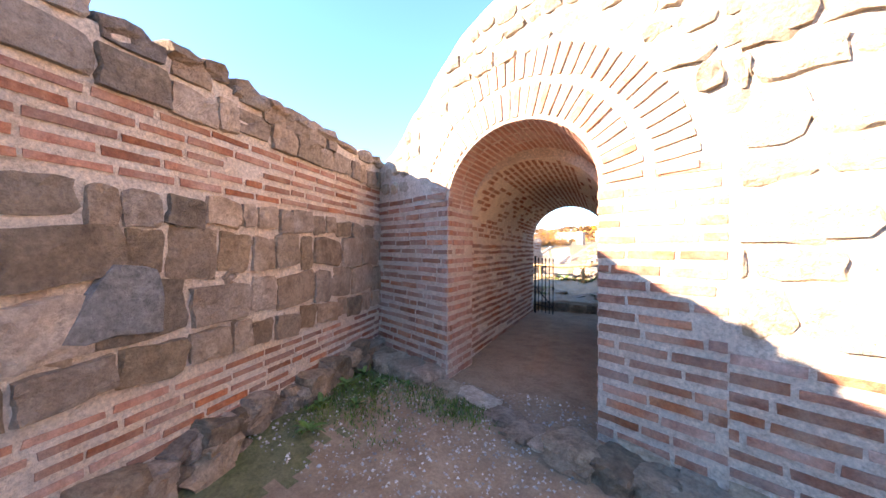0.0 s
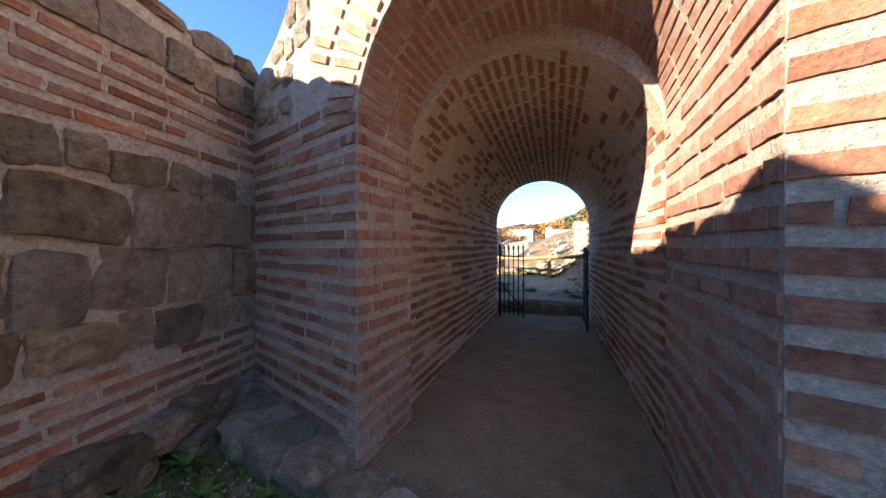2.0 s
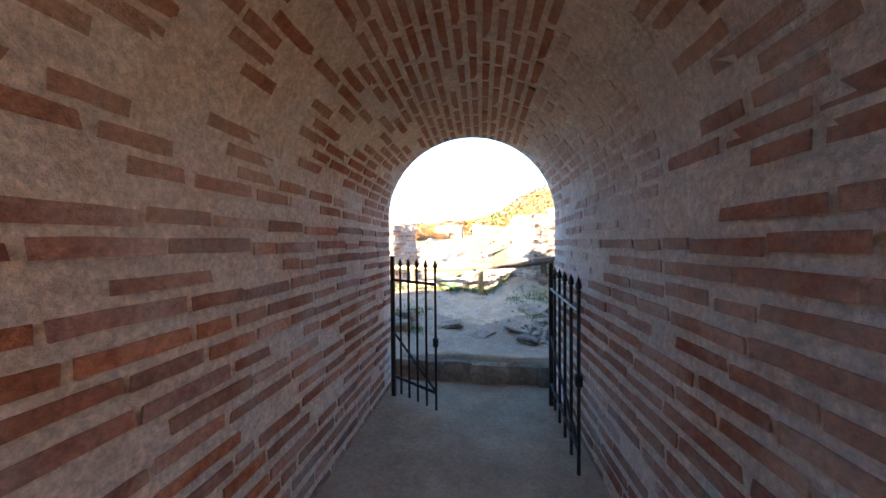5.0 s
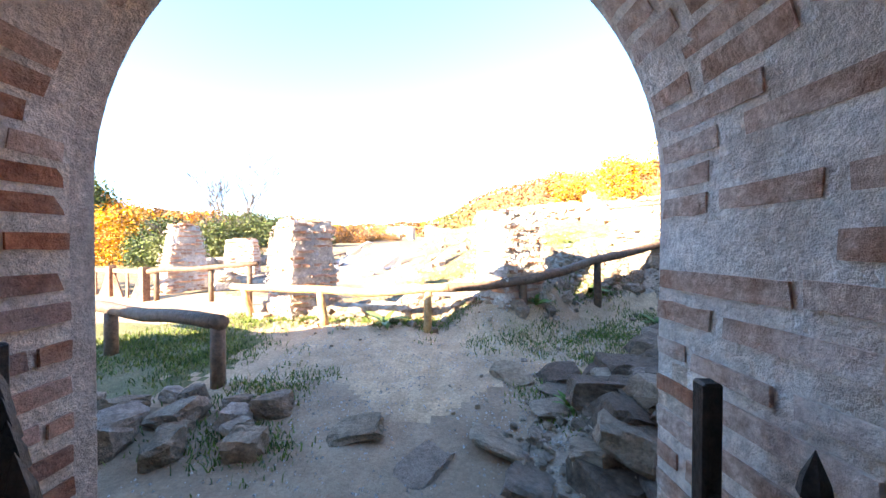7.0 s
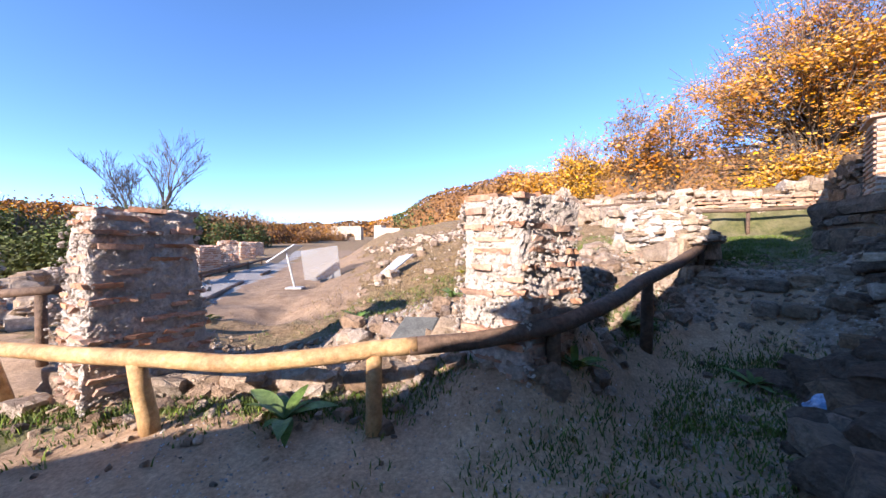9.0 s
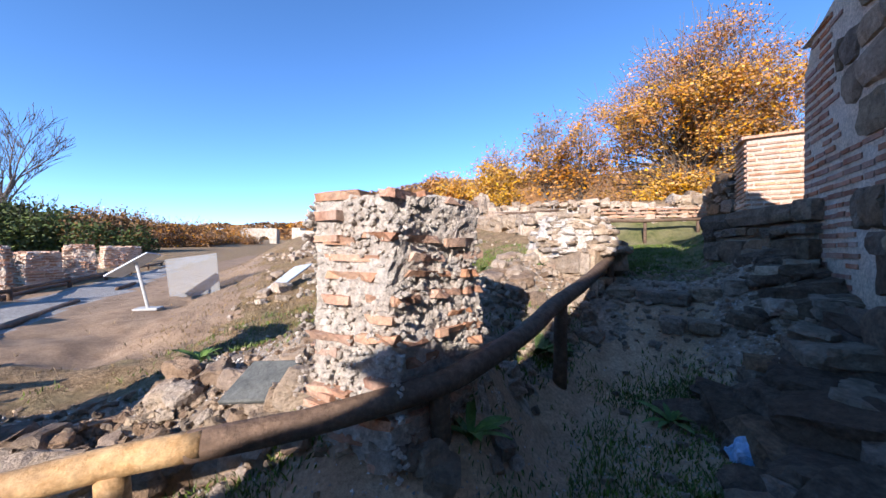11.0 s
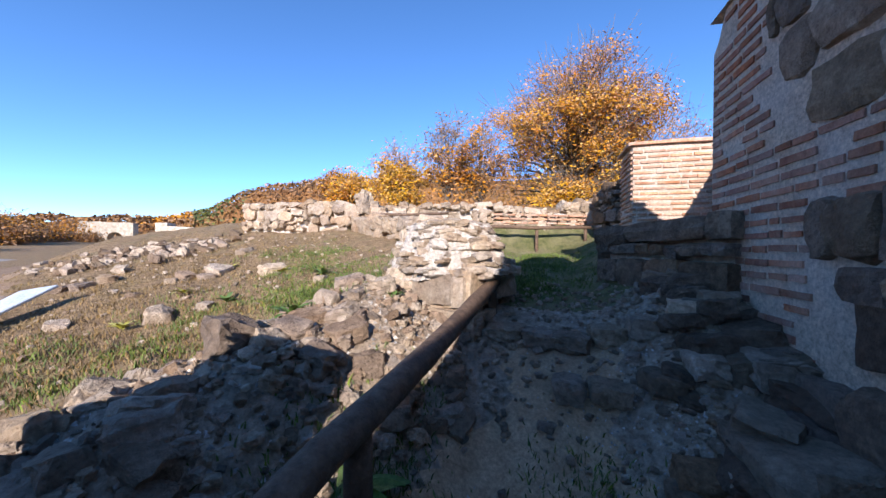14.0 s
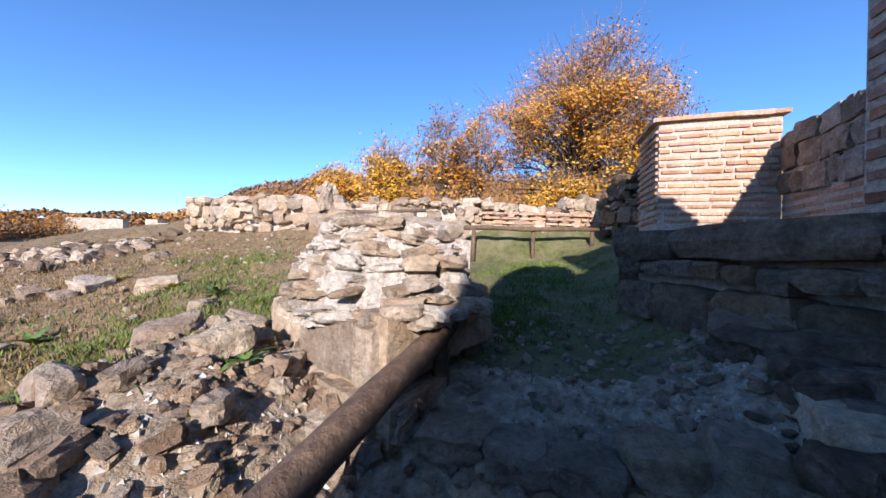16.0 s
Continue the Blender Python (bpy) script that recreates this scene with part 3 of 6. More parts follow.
def brick_pier(label, cx, cy, z0, z1, w, d, yaw, taper, seed, group="ruined brick piers", blocks=None):
    pier = thing("brick_pier", label, "pier", group)
    crumbly = group == "ruined brick piers" and w < 1.2
    ps, lumps = Pieces(pier, "brick", 290), Pieces(pier, "mortar_lump", 0)
    rng = random.Random(seed)
    for corners, top, hidden in blocks or [(turned_square(cx, cy, w, d, yaw), z1, ())]:
        rough_block("core", corners, z0 - 0.5, top, M_LIME if crumbly else M_MORTAR, pier, seed, 0.03, taper, 0.03 if z1 > 2 and w < 1.2 else 0.055)
        mid = sum((Vector((x, y, 0)) for x, y in corners), Vector()) / 4
        z = z0 + 0.06
        while z < top:
            t = (z - z0 + 0.5) / (top - z0 + 0.5)
            cs = [mid.lerp(Vector((x, y, 0)), 1 - taper * t) for x, y in corners]
            for k in range(4):
                if k in hidden:
                    continue
                fc = Face(cs[k], cs[(k + 1) % 4])
                u = rng.uniform(-0.03, 0.14)
                while u < fc.length - 0.06:
                    wd = rng.uniform(0.12, 0.36)
                    e = min(u + wd, fc.length + 0.03)
                    if rng.random() > (0.26 if crumbly else 0.12) and e - u > 0.07:
                        ps.add(rng.choice(BRICKS_WORN), fc.m((u + e) / 2, z + rng.uniform(-0.018, 0.018), e - u, 0.24, rng.uniform(0.034, 0.052), -0.12 + (rng.uniform(0.012, 0.046) if crumbly else rng.uniform(0.008, 0.055)), lean=rng.uniform(-0.05, 0.05)))
                    for _ in range(22 if crumbly and z < top - 0.1 else 0):
                        s = rng.uniform(0.008, 0.03)
                        lumps.add(rng.choice(LUMPS), fc.m(rng.uniform(u, e + 0.06), z + rng.uniform(0.0, 0.11), s * 1.3, s, s * 0.8, rng.uniform(-0.015, 0.012), lean=rng.uniform(-1, 1)))
                    u += wd + rng.uniform(0.02, 0.14)
            z += rng.uniform(0.085, 0.12)
    for k in range(6):
        m = Matrix.LocRotScale((cx + rnd(-0.3, 0.3) * w, cy + rnd(-0.3, 0.3) * d, z1 + 0.03), Euler((rnd(-.06, .06), rnd(-.06, .06), rnd(0, 3))), (rnd(0.2, 0.32), rnd(0.14, 0.2), 0.045))
        ps.add(rng.choice(BRICKS_WORN), m)
    ps.close()
    lumps.close()
    return pier


brick_pier("ruined brick pier with white lime mortar, in sun", 0.74, 9.95, 0.8, 2.35, 0.8, 0.6, 0, 0.14, 3,
           blocks=[([(0.16, 9.82), (0.60, 9.42), (1.30, 9.80), (1.0, 10.5)], 2.36, ()), ([(0.36, 9.95), (1.1, 10.15), (1.12, 10.7), (0.5, 10.7)], 1.9, (0,))])
brick_pier("weathered brick pier with a dark crumbling top", -2.85, 10.45, 0.5, 2.24, 0.99, 0.99, 51, 0.3, 5)
brick_pier("tapering ruined brick pier beside the wooden gate", -6.8, 12.5, 0.4, 2.3, 1.14, 1.14, 53, 0.58, 7)


# ---- the log railing ----
def tube(points, r0, r1, seg=10, seed=1, rough=0.06, caps=True):
    bm = bmesh.new()
    pts = [Vector(p) for p in points]
    rings = []
    for i, p in enumerate(pts):
        d = (pts[min(i + 1, len(pts) - 1)] - pts[max(i - 1, 0)]).normalized()
        a = d.orthogonal().normalized() if abs(d.z) > 0.9 else d.cross(UP).normalized()
        b = d.cross(a)
        t = i / max(1, len(pts) - 1)
        r = r0 + (r1 - r0) * t
        ring = []
        for k in range(seg):
            an = 2 * math.pi * k / seg
            rr = r * (1 + rough * noise.noise(Vector((p.x * 4 + k * 0.6, p.y * 4, seed))))
            ring.append(bm.verts.new(p + (a * math.cos(an) + b * math.sin(an)) * rr))
        rings.append(ring)
    for i in range(len(rings) - 1):
        for k in range(seg):
            bm.faces.new((rings[i][k], rings[i][(k + 1) % seg], rings[i + 1][(k + 1) % seg], rings[i + 1][k]))
    if caps:
        bm.faces.new(rings[0][::-1])
        bm.faces.new(rings[-1])
    bmesh.ops.recalc_face_normals(bm, faces=bm.faces[:])
    return bm


def bent(a, b, n=9, sag=0.03, seed=1):
    a, b = Vector(a), Vector(b)
    out = []
    for i in range(n):
        t = i / (n - 1)
        p = a.lerp(b, t)
        w = math.sin(math.pi * t)
        p += Vector((noise.noise(Vector((t * 3, seed, 0))), noise.noise(Vector((t * 3, seed, 5))), noise.noise(Vector((t * 3, seed, 9))) - 0.2)) * sag * w
        out.append(p)
    return out


railing = thing("log_railing", "round log railing along the path, peeled and weathered", "railing")
RAIL = [(-3.98, 10.17, 1.13), (-3.7, 10.05, 1.13), (-2.9, 9.72, 1.16), (-2.15, 9.49, 1.17), (-1.3, 9.36, 1.15), (-0.5, 9.40, 1.21), (0.2, 9.43, 1.25), (0.89, 9.50, 1.33), (1.5, 9.78, 1.43), (2.3, 10.31, 1.60), (3.3, 11.05, 1.74), (4.4, 11.9, 1.91), (4.55, 12.02, 1.93)]


def log_line(points, step=0.16, wobble=0.014, seed=1):
    """A log that follows points, smoothed and a little crooked."""
    pts = [Vector(p) for p in points]
    out = []
    for i in range(len(pts) - 1):
        p0, p1, p2, p3 = pts[max(i - 1, 0)], pts[i], pts[i + 1], pts[min(i + 2, len(pts) - 1)]
        n = max(2, int((p2 - p1).length / step))
        for k in range(n + (i == len(pts) - 2)):
            t = k / n
            q = 0.5 * (2 * p1 + (p2 - p0) * t + (2 * p0 - 5 * p1 + 4 * p2 - p3) * t * t + (3 * p1 - p0 - 3 * p2 + p3) * t ** 3)
            out.append(q + noise.noise_vector(q * 2.3 + Vector((seed, 0, 0))) * wobble)
    return out


for n, (k, lean) in enumerate(((1, (0.1, 0.06)), (3, (0.05, 0.07)), (5, (-0.03, 0.12)), (7, (0.03, 0.1)), (9, (0.03, 0.06)), (11, (0.02, 0.02)))):
    x, y, z = RAIL[k]
    foot = Vector((x + lean[0], y + lean[1], height(x, y) - 0.1))
    top = Vector((x, y, z - 0.03))
    part("post", tube([foot, foot.lerp(top, 0.35) + Vector((0.008, 0, 0)), foot.lerp(top, 0.7), top], 0.066, 0.056, 12, n), M_WOOD_PEELED if n < 3 else M_WOOD_DARK, railing, "", True)
part("rail", tube(log_line(RAIL[:6] + [(-0.2, 9.41, 1.225)], seed=2), 0.058, 0.062, 14, 3), M_WOOD_PEELED, railing, "pale peeled log rail", True)
part("rail", tube(log_line([(-0.24, 9.41, 1.22)] + RAIL[6:], seed=5), 0.066, 0.074, 14, 5), M_WOOD_DARK, railing, "dark weathered log rail", True)


# ---- brick and stone facing of the entrance ----
def in_ring(x, z, grow):
    """Whether a place on the front lies inside the arch ring, grown outwards."""
    if z < RING_SPRING:
        return RING_L < x < RING_R
    return ((x - RING_C) / (RING_W + grow)) ** 2 + ((z - RING_SPRING) / (RING_RISE + grow)) ** 2 < 1


def front_x(u):
    return -2.85 + u * FRONT.u.x


def face_front():
    br, st = Pieces(wall_front, "brick", 290), Pieces(wall_front, "stone", 290)
    ul, ur = FU(RING_L), FU(RING_R)
    lay_bricks(br, FRONT, 0.02, ul, 0.0, 2.72, 0.132, BRICKS, (0.3, 0.42), 0.5, 0.1, 0.004, seed=11)
    lay_bricks(br, FRONT, ur, FU(1.87), 0.0, 2.5, 0.132, BRICKS, (0.33, 0.44), 0.5, 0.1, 0.004, inside=lambda u, z: not in_ring(front_x(u), z, 0.06), seed=12)
    lay_bricks(br, FRONT, FU(1.87), FU(4.4), 0.2, 1.18, 0.132, BRICKS, (0.36, 0.46), 0.5, 0.1, 0.004, seed=13)
    lay_stones(st, FRONT, FU(1.15), FU(4.6), -0.25, 0.2, STONES_PALE, (0.2, 0.26), (0.9, 2.0), 0.3, 0.06, seed=14)
    lay_stones(st, FRONT, FU(1.9), FU(4.9), 1.2, 4.5, STONES_PALE, (0.24, 0.42), (0.9, 1.9), 0.2, 0.03, inside=lambda u, z: not in_ring(front_x(u), z, 0.85) and z < front_top(u) - 0.1, seed=15)
    lay_stones(st, FRONT, 0.0, FU(2.0), 2.72, 4.6, STONES_PALE, (0.18, 0.32), (0.8, 1.7), 0.22, 0.03, inside=lambda u, z: not in_ring(front_x(u), z, 0.76) and z < front_top(u) - 0.08, seed=16)
    rng = random.Random(5)
    for ring, (grow, length, n) in enumerate(((0.2, 0.33, 33), (0.58, 0.3, 40))):
        for k in range(n):
            a = math.pi * (k + 0.5) / n
            rx, rz = RING_W + grow, RING_RISE + grow
            x, z = RING_C + rx * math.cos(a), RING_SPRING + rz * math.sin(a)
            if x < -1.05 and z < 2.9 and ring:
                continue
            br.add(rng.choice(BRICKS_PALE), FRONT.m(FU(x), z, length * rng.uniform(0.85, 1.05), 0.12, 0.058 * rng.uniform(0.85, 1.2), -0.045 + rng.uniform(0, 0.012), lean=a + rng.uniform(-0.02, 0.02)))
    # the inner face of the front arch: jambs and soffit
    for k in range(2):
        p = FRONT.at(FU((RING_L, RING_R)[k]), 0)
        q = Vector((p.x, FRONT_BACK, 0))
        fc = Face(p, q) if k == 0 else Face(q, p)
        lay_bricks(br, fc, 0.0, fc.length, 0.0, RING_SPRING, 0.132, BRICKS, (0.24, 0.40), 0.5, 0.1, 0.006, seed=21 + k)
    n = 40
    back = Vector((0, 1, 0))
    for k in range(n):
        a = math.pi * (k + 0.5) / n
        x, z = RING_C + RING_W * math.cos(a), RING_SPRING + RING_RISE * math.sin(a)
        y0 = FRONT.at(FU(x), 0).y
        rows = max(2, round((FRONT_BACK - y0) / 0.33))
        for j in range(rows):
            w = (FRONT_BACK - y0) / rows
            c = Vector((x, y0 + w * (j + 0.5) + rng.uniform(-0.02, 0.02), z))
            out = Vector((RING_RISE * math.cos(a), 0, RING_W * math.sin(a))).normalized()
            side = back.cross(out)
            w, d, h = w * rng.uniform(0.8, 0.97), 0.1, 0.046
            m = Matrix(((back.x * w, -out.x * d, side.x * h, c.x + out.x * 0.042), (back.y * w, -out.y * d, side.y * h, c.y + out.y * 0.042), (back.z * w, -out.z * d, side.z * h, c.z + out.z * 0.042), (0, 0, 0, 1)))
            br.add(rng.choice(BRICKS), m)
    br.close()
    st.close()


def face_yard():
    br, st = Pieces(wall_yard, "brick", 290), Pieces(wall_yard, "stone", 290)
    u0, u1 = 0.8, YARD.length - 0.02
    lay_stones(st, YARD, u0, u1, -0.2, 0.27, STONES_BROWN, (0.2, 0.26), (0.9, 1.8), 0.3, 0.05, seed=31)
    lay_bricks(br, YARD, u0, u1, 0.27, 0.80, 0.106, BRICKS, (0.3, 0.44), 0.46, 0.1, 0.004, seed=32, skip=0.08)
    lay_stones(st, YARD, u0, u1, 0.82, 2.26, YARD_STONES, (0.25, 0.43), (0.6, 1.6), 0.26, 0.03, gap=0.03, seed=36, tilt=0.14)
    rag = random.Random(37)
    for _ in range(70):
        w = rag.uniform(0.05, 0.15)
        st.add(rag.choice(YARD_STONES), YARD.m(rag.uniform(u0, u1), rag.uniform(0.85, 2.25), w, 0.12, w * rag.uniform(0.4, 1.0), -0.052, lean=rag.uniform(-0.6, 0.6)))
    st.add(SLATE_STONE, YARD.m(2.8, 1.47, 0.62, 0.2, 0.5, -0.035, lean=-0.1))
    lay_bricks(br, YARD, u0, u1, 2.28, 2.86, 0.116, BRICKS, (0.3, 0.44), 0.46, 0.1, 0.004, seed=34)
    lay_stones(st, YARD, u0, u1, 2.86, 3.42, YARD_STONES, (0.24, 0.32), (0.7, 1.8), 0.28, 0.035, gap=0.02, seed=35, inside=lambda u, z: z < yard_top(u))
    rng = random.Random(8)
    u = u0
    while u < u1:
        w = rng.uniform(0.25, 0.6)
        st.add(rng.choice(STONES_MIXED), YARD.m(u + w / 2, yard_top(u) + 0.02, w, 0.7, rng.uniform(0.12, 0.22), -0.3, lean=rng.uniform(-0.06, 0.06)))
        u += w
    br.close()
    st.close()


def face_passage():
    br = Pieces(wall_passage, "brick", 295)
    for k in range(2):
        x = (-T_HALF, T_HALF)[k]
        p, q = T0 + T_X * x, T0 + T_X * (x + (0.12, -0.12)[k]) + T_DIR * T_LEN
        fc = Face(p, q) if k == 0 else Face(q, p)
        s = passage_start(p.x)
        a, b = (s, T_LEN) if k == 0 else (0.0, T_LEN - s)
        pitch = 0.112
        lay_bricks(br, fc, a, b, 0.02, 2.0, pitch, BRICKS_SMEARED, (0.24, 0.48), 0.5, 0.1, 0.004, seed=41 + k, skip=0.07, wave=0.012, other=BRICKS_LIMED, instead=limed)
    rng = random.Random(44)
    arc = math.pi * (T_HALF + T_RISE) / 2
    total, n = 2 * T_SPRING + arc, 37
    for i in range(n):
        a = (T_SPRING + arc * (i + 0.5) / n) / total
        y = passage_start(0.0) + rng.uniform(0, 0.25)
        while y < T_LEN - 0.12:
            w = min(rng.uniform(0.2, 0.36), T_LEN - 0.02 - y)
            low = abs(i - (n - 1) / 2) / n
            if rng.random() > (0.02 if low < 0.17 else 0.2 if y > 3.4 else 0.58 if low < 0.44 else 0.25):
                c, c2 = vault_point(a, y + w / 2), vault_point(a + 0.002, y + w / 2)
                t = (c2 - c).normalized()
                out = T_DIR.cross(t)
                d, h = 0.1, (0.05 if low < 0.17 else 0.058)
                c = c - out * 0.046 * (1 if out.dot(Vector((0, 0, 1.4)) + T0 - c) > 0 else -1)
                inn = out * (1 if out.dot(Vector((0, 0, 1.4)) + T0 + T_DIR * y - c) > 0 else -1)
                m = Matrix(((T_DIR.x * w, inn.x * d, t.x * h, c.x), (T_DIR.y * w, inn.y * d, t.y * h, c.y), (T_DIR.z * w, inn.z * d, t.z * h, c.z), (0, 0, 0, 1)))
                br.add(rng.choice(BRICKS if low < 0.17 else BRICKS_LIMED if limed(c) else BRICKS_SMEARED), m)
            y += w + rng.uniform(0.02, 0.05)
    br.close()


def footings():
    """Broken footing stones along the yard wall and the gate front, and the sill across the entrance."""
    rng = random.Random(81)
    foot = thing("stone_footing", "broken footing stones along the base of the walls", "wall", kind="structure")
    st = Pieces(foot, "stone", 150)
    for k in range(120):
        u, z = rng.uniform(1.4, YARD.length - 0.1), rng.uniform(-0.02, 0.3)
        s = rng.uniform(0.1, 0.3) if k % 3 else rng.uniform(0.26, 0.42)
        st.add(rng.choice(ROCKS_BROWN + ROCKS_GREY[:2]), YARD.m(u, z, s, s * 0.9, s * rng.uniform(0.4, 0.75), rng.uniform(-0.02, 0.14) * (1.2 - 2.5 * z), lean=rng.uniform(-0.4, 0.4)))
    u = 0.35
    while u < FU(4.9):
        w = rng.uniform(0.22, 0.6)
        out = 0.16 + 0.1 * math.sin(u * 2.1) + rng.uniform(-0.04, 0.04)
        p = FRONT.at(u + w / 2, 0, out)
        door = FU(RING_L) + 0.1 < u + w / 2 < FU(RING_R) - 0.1
        hgt = rng.uniform(0.1, 0.16) if door else rng.uniform(0.16, 0.3)
        st.add(rng.choice(ROCKS_BROWN + ROCKS_PALE[:3]), FRONT.m(u + w / 2, height(p.x, p.y) + (0.0 if door else 0.07), w * 1.08, rng.uniform(0.28, 0.5), hgt, out, lean=rng.uniform(-0.1, 0.1)))
        u += w
    st.close()


footings()
face_front()
face_yard()
face_passage()


# ---- the tall wall beside the path ----
def face_tower():
    br, st = Pieces(wall_tower, "brick", 290), Pieces(wall_tower, "stone", 290)

    def quoin(u, z):
        return (u < 0.98 + 0.12 * math.sin(z * 4.4) and z > 3.1) or (z <= 3.1 and u < 1.5 + 0.12 * math.sin(z * 7)) or (2.62 < z <= 3.1)

    lay_bricks(br, TOWER, 0.02, 2.74, 1.45, 4.9, 0.104, BRICKS, (0.15, 0.38), 0.46, 0.1, 0.006, inside=lambda u, z: quoin(u, z) and z < tower_top(u) - 0.06, seed=51)
    lay_stones(st, TOWER, 0.9, 2.75, 3.12, 5.4, STONES_GREY[:4] + STONES_BROWN[:4], (0.2, 0.46), (0.7, 1.5), 0.24, 0.04, gap=0.012, inside=lambda u, z: not quoin(u, z) and z < tower_top(u), seed=53, tilt=0.1)
    lay_stones(st, TOWER, 1.4, 2.75, 1.7, 2.62, ASHLAR_DARK + STONES_BROWN[:2], (0.2, 0.34), (0.6, 1.3), 0.34, 0.08, gap=0.015, inside=lambda u, z: not quoin(u, z), seed=54)
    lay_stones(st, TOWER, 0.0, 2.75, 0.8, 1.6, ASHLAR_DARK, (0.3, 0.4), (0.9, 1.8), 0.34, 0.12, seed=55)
    end = Face((3.9, 8.56), (4.69, 7.65))
    lay_stones(st, end, 0.0, end.length, 0.6, 6.0, STONES_BROWN[:4] + STONES_GREY, (0.2, 0.36), (0.8, 1.7), 0.24, 0.05, gap=0.02, seed=58, tilt=0.1)
    br.close()
    st.close()


face_tower()


def tower_coping():
    """The sloped mortar cap on the end of the tall wall."""
    v = []
    for u in (0.0, 0.25, 0.5, 0.72):
        j = 0.02 * noise.noise(Vector((u * 9, 1, 1)))
        v += [TOWER.at(u, 4.62 + j, 0.04), TOWER.at(u, 5.02 + j, -0.5), TOWER.at(u, 4.6 + j, -1.1)]
    f = [(0, 1, 2), (9, 11, 10)]
    for k in range(3):
        f += [(k * 3 + a, k * 3 + 3 + a, k * 3 + 3 + b, k * 3 + b) for a, b in ((0, 1), (1, 2), (2, 0))]
    ob = new("coping", mesh_of("coping", v, f, M_MORTAR_PALE))
    ob.parent = wall_tower


tower_coping()

# the low cross wall, its stones toned dark for the shade they stand in
CROSS_A, CROSS_B = Face((6.45, 11.8), (5.55, 10.0)), Face((8.0, 12.4), (6.45, 11.8))
cross_wall = thing("cross_wall", "low cross wall of large dark stones in shade", "wall", kind="structure")
rough_block("core", [(5.6, 9.95), (7.6, 10.9), (8.0, 12.3), (6.45, 11.7)], 0.9, 2.58, M_LIME, cross_wall, 4, 0.04)
_st = Pieces(cross_wall, "stone", 200)
for _fc, _s in ((CROSS_A, 61), (CROSS_B, 62)):
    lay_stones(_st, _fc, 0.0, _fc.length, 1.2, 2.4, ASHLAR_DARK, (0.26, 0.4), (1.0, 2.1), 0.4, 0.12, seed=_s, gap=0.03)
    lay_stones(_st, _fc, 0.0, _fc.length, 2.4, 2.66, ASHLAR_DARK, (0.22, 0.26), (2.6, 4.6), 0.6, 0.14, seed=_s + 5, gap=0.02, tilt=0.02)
_st.close()

# the lit buttress and the curtain wall beyond it
buttress = thing("buttress", "square brick buttress with tile coping, half in sun", "buttress", kind="structure")
BUT = Face((8.92, 12.72), (9.94, 11.5))
BUT_SIDE = Face((9.75, 13.42), (8.92, 12.72))
rough_block("core", [(8.94, 12.71), (9.94, 11.52), (10.75, 12.2), (9.76, 13.4)], 2.4, 4.5, M_MORTAR_PALE, buttress, 6, 0.008)
_br = Pieces(buttress, "brick", 280)
for _fc, _s in ((BUT, 71), (BUT_SIDE, 72)):
    lay_bricks(_br, _fc, 0.02, _fc.length - 0.02, 2.9, 4.45, 0.108, BRICKS_PALE, (0.18, 0.4), 0.42, 0.1, 0.012, seed=_s)
    lay_bricks(_br, _fc, -0.05, _fc.length + 0.05, 4.47, 4.58, 0.1, BRICKS_PALE, (0.36, 0.46), 0.6, 0.2, 0.07, gap=(0.005, 0.01), skip=0, seed=_s + 2)
_br.close()

CURTAIN = Face((9.96, 11.51), (6.3, 8.9))
wall_curtain = wall_solid("wall_curtain", CURTAIN, [(u, 1.0, 4.05 + 0.08 * smooth(0.1, 0.5, u) + 0.12 * noise.noise(Vector((u * 2, 2, 2)))) for u in np.linspace(0, CURTAIN.length, 20)], 0.8, M_MORTAR,
                          "rough fieldstone curtain wall with a brick band")
_st, _br = Pieces(wall_curtain, "stone", 160), Pieces(wall_curtain, "brick", 120)
lay_stones(_st, CURTAIN, 0.0, 4.0, 3.3, 4.2, YARD_STONES + STONES_BROWN, (0.2, 0.44), (0.6, 1.5), 0.26, 0.05, seed=81, tilt=0.14, gap=0.02)
lay_bricks(_br, CURTAIN, 0.0, 4.0, 2.5, 3.28, 0.112, BRICKS_PALE, (0.24, 0.42), 0.44, 0.1, 0.004, seed=82)
_st.close()
_br.close()


